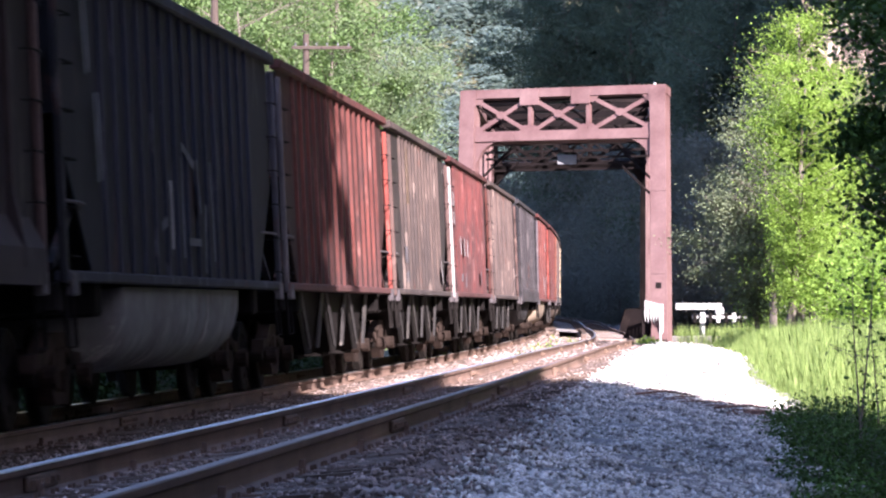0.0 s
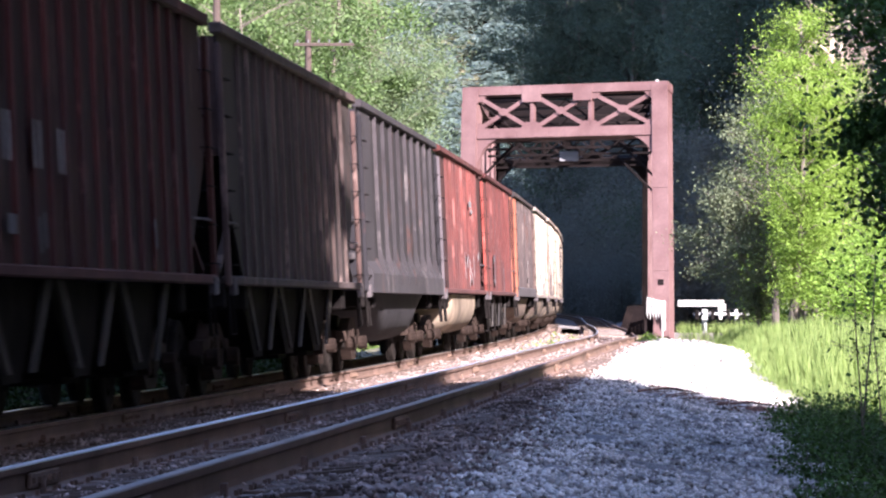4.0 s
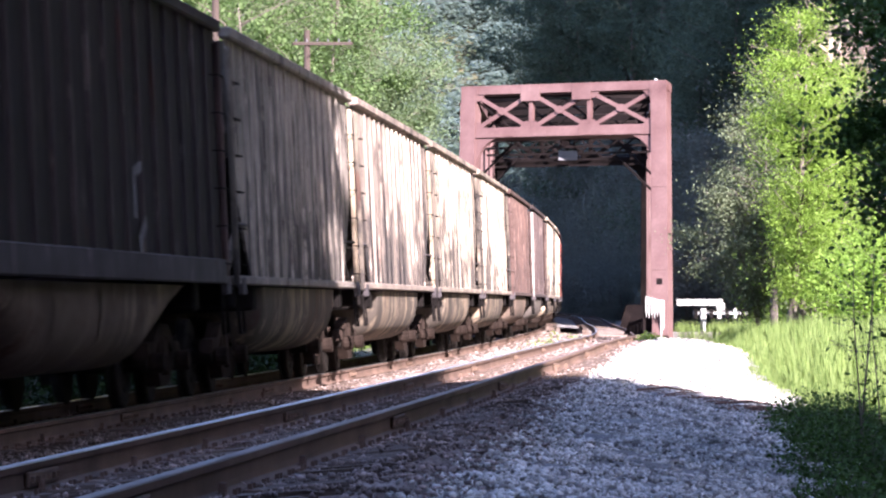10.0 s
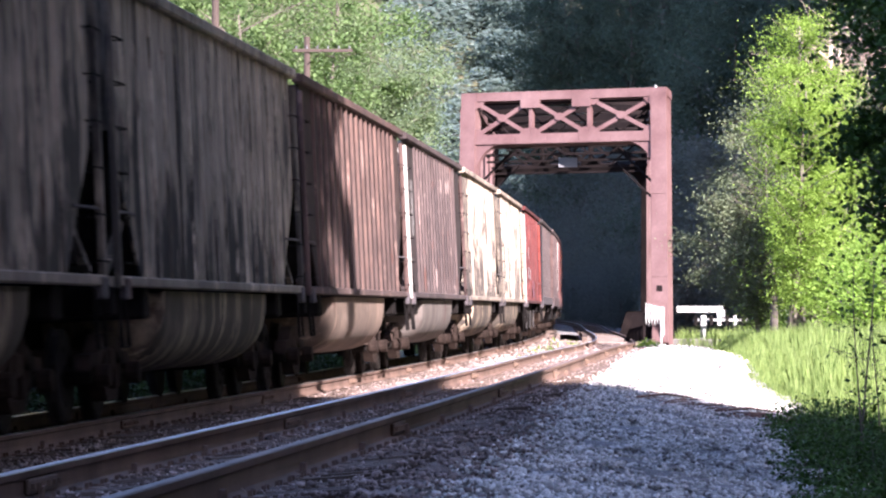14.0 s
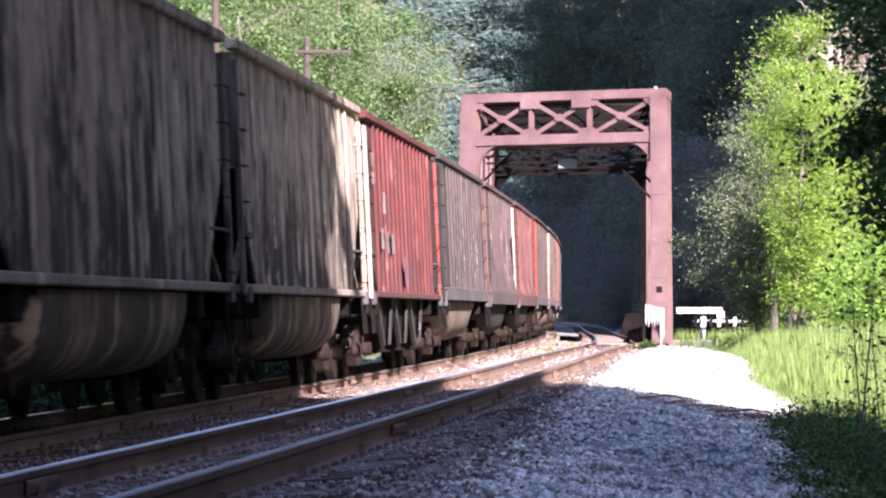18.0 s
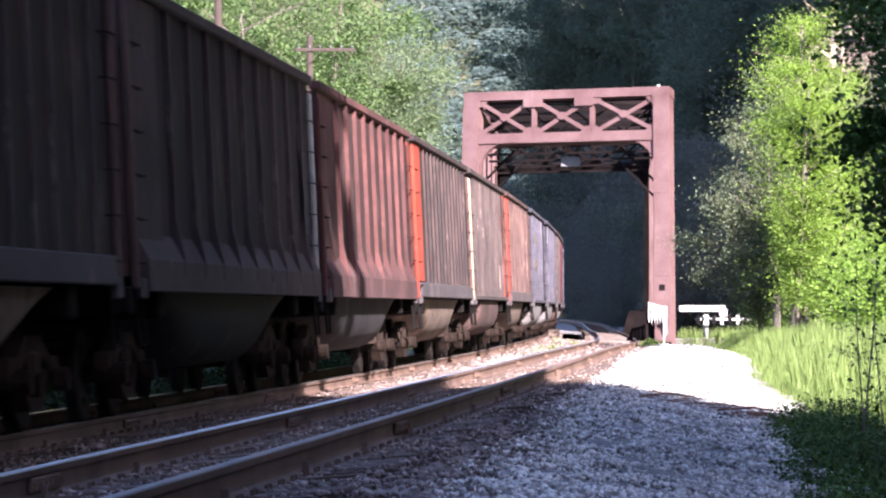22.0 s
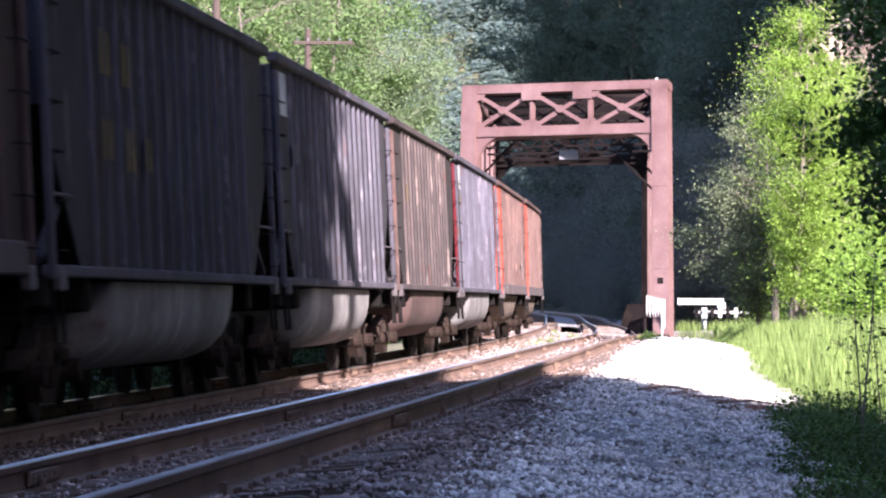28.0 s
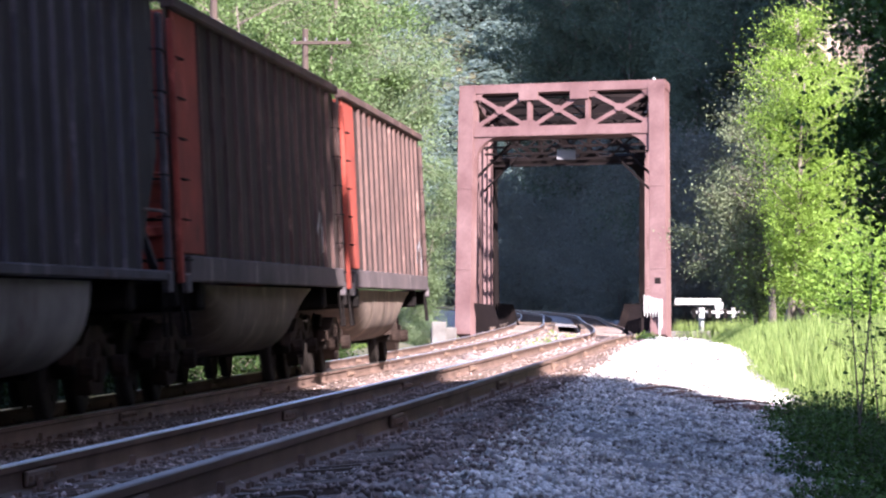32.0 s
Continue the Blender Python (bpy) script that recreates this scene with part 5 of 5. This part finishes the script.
for tp, x_, y_, turn, sc in ((left_a, -13.5, 200, 10, 1.0), (left_b, -9.5, 196, 80, 0.95), (left_a, -6.2, 205, 200, 0.9), (left_b, -15, 216, 300, 1.1), (left_a, -9.5, 222, 130, 1.08),
                             (left_c, -4.4, 206, 20, 0.84), (left_c, -3.8, 214, 140, 0.75), (left_c, -6.6, 220, 250, 1.0), (left_b, -7.4, 236, 40, 1.05), 
                             (left_a, -13, 248, 330, 1.2), (left_c, -6.2, 232, 300, 0.92), (left_c, -1.4, 226, 70, 0.5), (left_c, -6.0, 188, 95, 0.55), (left_c, -2.6, 186, 190, 0.5), (left_c, -1.6, 178, 10, 0.3)):
    plant(tp, x_, y_, turn, sc, group="trees on the left bank")
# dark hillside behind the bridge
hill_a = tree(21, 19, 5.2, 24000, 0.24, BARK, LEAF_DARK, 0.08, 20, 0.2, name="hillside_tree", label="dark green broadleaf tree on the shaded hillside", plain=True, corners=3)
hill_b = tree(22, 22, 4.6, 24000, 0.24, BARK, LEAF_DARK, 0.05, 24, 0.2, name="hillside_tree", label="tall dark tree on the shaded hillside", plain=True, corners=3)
hill_c = tree(23, 12, 4.6, 17000, 0.22, BARK, LEAF_HAZE, 0.02, 18, 0.24, name="hillside_tree", label="low bushy tree on the shaded hillside", plain=True, corners=3)
placed = []
for k in range(900):
    if len(placed) >= 62:
        break
    y_ = rng.uniform(222, 400)
    x_ = rng.uniform(4, 0.135 * y_ + 6)
    ax_, ay_, hd = along(s_at(y_) if y_ < 262 else 262)
    if y_ < 330 and x_ < 16.0:
        continue
    if y_ >= 330 and x_ < 11.0 + (y_ - 345) * 0.03:
        continue
    if any((x_ - a) ** 2 + (y_ - b) ** 2 < 14 for a, b in placed):
        continue
    placed.append((x_, y_))
    tp = (hill_a, hill_b, hill_c)[int(rng.integers(0, 3))]
    plant(tp, x_, y_, rng.uniform(0, 360), rng.uniform(0.75, 1.15), sink=0.6, group="trees on the dark hillside")
for x_, y_, sc in ((10.9, 352, 1.2), (12.0, 345, 1.2), (13.5, 350, 1.15), (12.0, 372, 1.3), (16, 348, 1.0), (20, 342, 1.0), (24, 336, 1.0)):
    plant(hill_b, x_, y_, 31 * x_, sc, sink=0.5, group="trees on the dark hillside")
for x_, y_, sc in ((14.5, 226, 0.6), (16.5, 234, 0.8), (15.2, 243, 0.75), (17.5, 250, 0.9), (15.5, 260, 0.8), (16.5, 272, 0.9), (15.5, 285, 0.9), (14.5, 298, 0.95), (15, 312, 1.0), (13.5, 325, 1.0), (17.5, 222, 0.8), (20, 230, 1.0),
                   (11.5, 342, 1.0), (8.0, 360, 0.9), (5.0, 376, 0.9), (2.0, 392, 0.9), (-1.5, 408, 0.9), (9, 385, 1.1), (5, 400, 1.0), (13, 362, 1.0), (-6, 420, 0.9), (-11, 432, 0.9),
                   (12.9, 276, 0.45), (12.7, 290, 0.55), (12.4, 300, 0.55), (12.0, 312, 0.65), (11.0, 322, 0.65), (10.0, 332, 0.7), (8.8, 340, 0.75), (7.0, 347, 0.8)):
    plant(hill_c, x_, y_, 53 * x_ + y_, sc, sink=0.4, group="trees on the dark hillside")
# far slope across the valley
far = []
for k in range(560):
    y_ = rng.uniform(780, 1180)
    x_ = rng.uniform(-16, 34)
    z_ = ground_z(x_, y_)
    r = rng.uniform(3, 7)
    q = rng.normal(size=(420, 3))
    q /= np.linalg.norm(q, axis=1)[:, None]
    far.append(np.array([x_, y_, z_ + 7]) + q * r * np.array([1, 1, 0.9]))
far = np.concatenate(far)
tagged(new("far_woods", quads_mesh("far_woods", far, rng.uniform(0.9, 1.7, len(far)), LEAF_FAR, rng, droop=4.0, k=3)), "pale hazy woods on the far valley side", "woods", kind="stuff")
# right bank
poplar = tree(31, 9.6, 1.6, 64000, 0.046, BARK, LEAF_BRIGHT, 0.22, 34, 0.2, 2, 0.9, name="young_tree", label="slender sunlit young tree with bright leaves")
vine = tree(32, 8.0, 2.0, 36000, 0.06, BARK, LEAF_GREY, 0.28, 22, 0.2, 2, name="vine_tree", label="grey-green vine-hung tree beside the bridge", twigs=0.2)
shrub = tree(33, 3.2, 1.5, 7000, 0.09, BARK, LEAF_BRIGHT, 0.05, 14, 0.24, 4, name="shrub", label="bright green leafy shrub in the grass", category="shrub", plain=True)
plant(poplar, 10.35, 112, 0, 1.06)
plant(poplar, 11.9, 118, 110, 0.9)
plant(poplar, 13.2, 124, 200, 0.8)
plant(vine, 11.15, 130, 30, 1.0)
plant(vine, 12.7, 131, 160, 1.08)
for x_, y_, sc in ((11.2, 105, 0.8), (12.4, 108, 1.0), (11.6, 98, 0.9), (10.6, 92, 0.75), (13.5, 112, 1.2), (9.8, 84, 0.7), (13, 134, 1.3), (15, 150, 1.6), (13.2, 150, 1.0)):
    plant(shrub, x_, y_, 47 * x_ + y_, sc, group="shrubs on the right bank")
dead = tree(34, 9.5, 2.0, 500, 0.12, PALE_BARK, LEAF_GREY, 0.3, 14, 0.2, 1, name="dead_tree", label="pale brown dead tree with bare twigs", twigs=0.7, stout=2.2)
plant(dead, 13.75, 136, 0, 1.25)
plant(dead, 14.3, 139, 140, 1.2)
# tall unseen trees added to shade the near stretch and hold off sky light
maple = tree(41, 25, 4.2, 5200, 0.66, BARK, LEAF_NEAR, 0.36, 34, 0.17, name="maple_tree", label="unseen tall dark green maple shading the tracks", plain=True)
for x_, y_, turn, sc in ((8.0, 8, 0, 1.05), (9.2, 24.5, 60, 1.08), (9.5, 0, 130, 1.1), (11.0, -9, 210, 1.1), (3.6, -14, 20, 1.05), (8.5, -20, 80, 1.1), (-1.5, -22, 140, 1.05), (3.0, -30, 200, 1.1), (-7.0, -30, 290, 1.1), (-3, -44, 320, 1.1), (9, -38, 10, 1.1),
                          (-17, 8, 33, 1.0), (-15, 20, 120, 1.0), (-18, 32, 210, 1.05), (-16, 45, 300, 0.95), (-20, -8, 70, 1.0), (-22, 58, 160, 0.9), (-24, 18, 250, 1.1), (-26, 40, 10, 1.1), (-19, -26, 95, 1.0)):
    plant(maple, x_, y_, turn, sc, z=-0.3, group="shade trees beside the line")
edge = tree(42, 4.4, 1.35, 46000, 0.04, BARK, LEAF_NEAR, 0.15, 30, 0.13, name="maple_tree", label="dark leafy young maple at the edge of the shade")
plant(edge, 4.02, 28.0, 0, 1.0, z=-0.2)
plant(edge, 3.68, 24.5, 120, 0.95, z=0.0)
discard(left_a, left_b, left_c, hill_a, hill_b, hill_c, poplar, vine, shrub, dead, maple, edge)


def grass(name, spots, rng, mat, label, tall):
    """Blades in tufts; spots: rows of x, y, z, height."""
    n = len(spots)
    a = rng.uniform(0, 2 * math.pi, n)
    w = (0.004 + 0.005 * rng.random(n)) * (0.4 + spots[:, 3])
    d = np.stack([np.cos(a), np.sin(a), np.zeros(n)], 1)
    tip = np.stack([rng.normal(size=n) * 0.11, rng.normal(size=n) * 0.11, np.ones(n)], 1) * spots[:, 3:4]
    v = np.empty((n, 5, 3))
    b = spots[:, :3]
    v[:, 0], v[:, 1] = b - d * w[:, None], b + d * w[:, None]
    v[:, 2] = b + tip * np.array([0.35, 0.35, 0.6]) + d * w[:, None] * 0.8
    v[:, 3] = b + tip
    v[:, 4] = b + tip * np.array([0.35, 0.35, 0.6]) - d * w[:, None] * 0.8
    me = bpy.data.meshes.new(name)
    me.vertices.add(n * 5)
    me.vertices.foreach_set("co", v.reshape(-1))
    me.loops.add(n * 5)
    me.loops.foreach_set("vertex_index", np.arange(n * 5, dtype=np.int32))
    me.polygons.add(n)
    me.polygons.foreach_set("loop_start", np.arange(0, n * 5, 5, dtype=np.int32))
    me.polygons.foreach_set("loop_total", np.full(n, 5, dtype=np.int32))
    me.materials.append(mat)
    me.update(calc_edges=True)
    return tagged(new(name, me), label, "grass", kind="stuff")


def bank_spots(n, s0, s1, w0, w1, h0, h1, rng, rim=False):
    s = rng.uniform(s0, s1, n)
    w = rng.uniform(w0, w1, n)
    out = np.empty((n, 4))
    for i in range(n):
        wi, low = w[i], 1.0
        if rim:
            wi = gravel_edge(s[i]) + 0.08 * rng.normal() + (w[i] - w0) ** 2 / (w1 - w0)
            low = 0.3 + 0.7 * smooth(0.1, 1.3, wi - gravel_edge(s[i]))
        px, py, h = along(s[i], wi)
        k = 0.5 + 0.45 * noise.noise((px * 0.9, py * 0.35, 7.0)) + 0.15 * noise.noise((px * 3.1, py * 3.1, 2.0))
        out[i] = (px, py, ground_z(px, py) - 0.04, (h0 + (h1 - h0) * rng.random()) * (0.45 + 0.9 * k) * low)
    return out


grass("tall_grass", bank_spots(190000, 43, 165, 6.6, 12.5, 0.35, 0.9, rng, True), rng, GRASS, "tall sunlit yellow-green grass on the bank", 0.8)
grass("tall_grass", bank_spots(5000, 163, 170, 5.2, 10.5, 0.5, 1.1, rng), rng, GRASS, "tall green grass behind the guard fence", 0.8)
grass("tall_grass", bank_spots(9000, 118, 170, -18, -6.5, 0.15, 0.4, rng), rng, GRASS_DARK, "sunlit grass beyond the train", 0.5)
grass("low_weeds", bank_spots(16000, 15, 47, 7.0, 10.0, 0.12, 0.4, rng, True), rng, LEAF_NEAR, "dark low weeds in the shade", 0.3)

# ---- loose stone ----
def stones(name, spots, rng, mat, label):
    """Crushed stones: squashed, skewed octahedra. spots: rows of x, y, z, radius."""
    n = len(spots)
    unit = np.array([(1, 0, 0), (-1, 0, 0), (0, 1, 0), (0, -1, 0), (0, 0, 1), (0, 0, -1)], float)
    tri = np.array([(0, 2, 4), (2, 1, 4), (1, 3, 4), (3, 0, 4), (2, 0, 5), (1, 2, 5), (3, 1, 5), (0, 3, 5)])
    v = unit[None] * rng.uniform(0.55, 1.25, (n, 6, 1)) + rng.normal(size=(n, 6, 3)) * 0.22
    a = rng.normal(size=(n, 3, 3))
    q, _ = np.linalg.qr(a)
    v = np.einsum("nij,nkj->nki", q, v) * spots[:, 3][:, None, None]
    v[:, :, 2] *= 0.8
    v += spots[:, None, :3]
    me = bpy.data.meshes.new(name)
    me.vertices.add(n * 6)
    me.vertices.foreach_set("co", v.reshape(-1))
    f = (tri[None] + (np.arange(n) * 6)[:, None, None]).reshape(-1)
    me.loops.add(len(f))
    me.loops.foreach_set("vertex_index", f.astype(np.int32))
    me.polygons.add(n * 8)
    me.polygons.foreach_set("loop_start", np.arange(0, len(f), 3, dtype=np.int32))
    me.polygons.foreach_set("loop_total", np.full(n * 8, 3, dtype=np.int32))
    me.materials.append(mat)
    me.update(calc_edges=True)
    return tagged(new(name, me), label, "gravel", kind="stuff")


def bed_spots(n, s0, s1, w0, w1, r0, r1, rng, lift=0.0, side=0):
    s = s0 * (s1 / s0) ** rng.random(n)
    w = rng.uniform(w0, w1, n)
    out = np.empty((n, 4))
    for i in range(n):
        px, py, h = along(s[i], w[i])
        r = r0 + (r1 - r0) * rng.random() ** 2
        out[i] = (px, py, bed_z(s[i], w[i]) + lift + r * 0.2 + 0.07 * noise.noise((px * 2.3, py * 2.3, 3.0)), r)
    if side >= 0:
        keep = w < np.array([gravel_edge(v) for v in s]) + 0.1 * rng.normal(size=n)
        out, s, w = out[keep], s[keep], w[keep]
        n = len(s)
    if side:
        edge_w = 4.5 + 0.5 * (1 - np.clip((s - 26) / 24, 0, 1)) + 0.12 * rng.normal(size=n)
        out = out[(w > edge_w) if side > 0 else (w < edge_w)]
    return out


stones("loose_gravel", bed_spots(80000, 16, 64, 4.45, 7.4, 0.011, 0.032, rng, 0.0, 1), rng, GRAVEL_STONE, "loose bluish grey crushed stone")
stones("loose_gravel", bed_spots(22000, 60, 162, 4.4, 7.6, 0.025, 0.07, rng), rng, GRAVEL_STONE, "loose pale crushed stone in the sun")
stones("loose_ballast", bed_spots(44000, 16, 80, -3.0, 5.35, 0.011, 0.028, rng, 0.03, -1), rng, BALLAST_STONE, "loose brown ballast stones between the ties")
stones("loose_ballast", bed_spots(9000, 80, 163, -3.0, 4.5, 0.03, 0.065, rng, 0.01), rng, BALLAST_STONE, "loose sunlit ballast stones")

# ---- brush and weeds ----
def stick(pts, r, label):
    t = thing("dry_stick", label, "stick", "dry brush by the gravel")
    part("stem", Shape().tube(pts, [r, r * 0.85, r * 0.4], 6), STICK_BARK, t)
    return t


for k in range(60):
    px, py = 2.35 + 1.35 * rng.random(), 0.0
    py = 42.5 - 1.5 * (px - 2.3) + rng.normal() * 0.9
    ln, az = rng.uniform(0.15, 0.6), rng.normal() * 0.9
    z0 = bed_z(s_at(py), px - along(s_at(py))[0]) + 0.03
    d = Vector((math.cos(az) * ln, math.sin(az) * ln, rng.uniform(0.0, 0.12) * ln))
    p0 = Vector((px, py, z0))
    stick([p0 - d * 0.5, p0 + Vector((0, 0, 0.05 * ln)), p0 + d * 0.5], rng.uniform(0.005, 0.011), "dry reddish brown stick lying on the gravel")
for (xa, ya), (xb, yb) in (((2.1, 41.3), (2.75, 41.6)), ((2.9, 40.4), (3.6, 40.0))):
    za = bed_z(s_at(ya), xa - along(s_at(ya))[0]) + 0.05
    stick([(xa, ya, za), ((xa + xb) / 2, (ya + yb) / 2, za + 0.03), (xb, yb, za - 0.02)], 0.015, "fallen brown branch across the gravel")


sapling = tree(51, 2.3, 0.55, 90, 0.042, BARK, LEAF_NEAR, 0.3, 12, 0.25, name="sapling", label="thin dark sapling with sparse leaves", category="sapling", stout=0.2)
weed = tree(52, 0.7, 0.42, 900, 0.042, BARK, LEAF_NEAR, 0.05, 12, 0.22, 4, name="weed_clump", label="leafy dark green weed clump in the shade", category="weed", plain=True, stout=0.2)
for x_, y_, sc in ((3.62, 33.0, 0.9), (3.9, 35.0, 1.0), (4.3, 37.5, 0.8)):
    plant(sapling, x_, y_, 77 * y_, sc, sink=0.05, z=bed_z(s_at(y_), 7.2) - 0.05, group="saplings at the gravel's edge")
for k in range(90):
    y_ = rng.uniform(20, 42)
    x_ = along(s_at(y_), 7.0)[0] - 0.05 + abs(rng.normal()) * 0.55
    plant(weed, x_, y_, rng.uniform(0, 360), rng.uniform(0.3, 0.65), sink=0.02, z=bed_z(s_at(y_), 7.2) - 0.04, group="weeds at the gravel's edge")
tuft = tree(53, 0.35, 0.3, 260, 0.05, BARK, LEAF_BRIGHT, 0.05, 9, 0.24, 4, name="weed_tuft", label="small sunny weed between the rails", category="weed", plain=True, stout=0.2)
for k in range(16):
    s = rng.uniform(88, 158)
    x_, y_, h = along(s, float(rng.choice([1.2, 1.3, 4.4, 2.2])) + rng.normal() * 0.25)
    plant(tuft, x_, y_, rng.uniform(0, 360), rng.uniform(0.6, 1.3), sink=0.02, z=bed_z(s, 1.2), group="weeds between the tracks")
bush = tree(54, 2.3, 1.4, 2000, 0.15, BARK, LEAF_DEEP, 0.03, 14, 0.26, 4, name="bush", label="added bush with leaves darkened for shade", category="bush", plain=True)
# Bushes added to darken the view under the cars.
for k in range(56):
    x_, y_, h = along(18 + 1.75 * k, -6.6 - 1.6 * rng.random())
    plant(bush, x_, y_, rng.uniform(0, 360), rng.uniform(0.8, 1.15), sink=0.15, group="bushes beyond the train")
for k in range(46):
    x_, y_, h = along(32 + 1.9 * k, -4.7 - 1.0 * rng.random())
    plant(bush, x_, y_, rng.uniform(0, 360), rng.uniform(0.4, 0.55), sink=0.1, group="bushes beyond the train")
# Unseen bushes added right of and behind the camera, blocking low sky light.
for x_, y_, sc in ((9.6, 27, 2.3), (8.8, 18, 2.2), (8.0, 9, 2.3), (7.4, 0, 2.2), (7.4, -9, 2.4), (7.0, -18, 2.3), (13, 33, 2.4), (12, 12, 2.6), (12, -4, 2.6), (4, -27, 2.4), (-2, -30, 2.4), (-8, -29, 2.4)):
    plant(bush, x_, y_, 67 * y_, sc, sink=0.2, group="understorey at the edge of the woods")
discard(sapling, weed, tuft, bush)

# ---- poles ----
def utility_pole(x, y, z, high, arm, span, label):
    p = thing("utility_pole", label, "pole", place=Matrix.Translation((x, y, z)))
    part("pole", Shape().tube([(0, 0, 0), (0.02, 0, high * 0.5), (0, 0, high)], [0.19, 0.16, 0.13], 10), POLE_WOOD, p)
    part("crossarm", Shape().box(span[0], -0.2, arm - 0.07, span[1], -0.1, arm + 0.07, 0.015), POLE_WOOD, p)
    for k in range(6):
        a = span[0] + 0.15 + (span[1] - span[0] - 0.3) * k / 5
        part("insulator", Shape().tube([(a, -0.15, arm + 0.07), (a, -0.15, arm + 0.2)], [0.03, 0.04], 6), SIGN_GREY, p)
    part("arm_brace", bar3(Shape(), (0.7, -0.21, arm), (0, -0.2, arm - 0.6), 0.04, 0.02), STEEL_DARK, p)
    return p


utility_pole(-5.85, 160, -1.0, 13.7, 13.1, (-0.6, 1.95), "red-brown wooden utility pole with a crossarm")
utility_pole(-8.65, 142, -1.0, 16.0, 15.4, (-1.2, 1.2), "red-brown wooden utility pole")


motions()
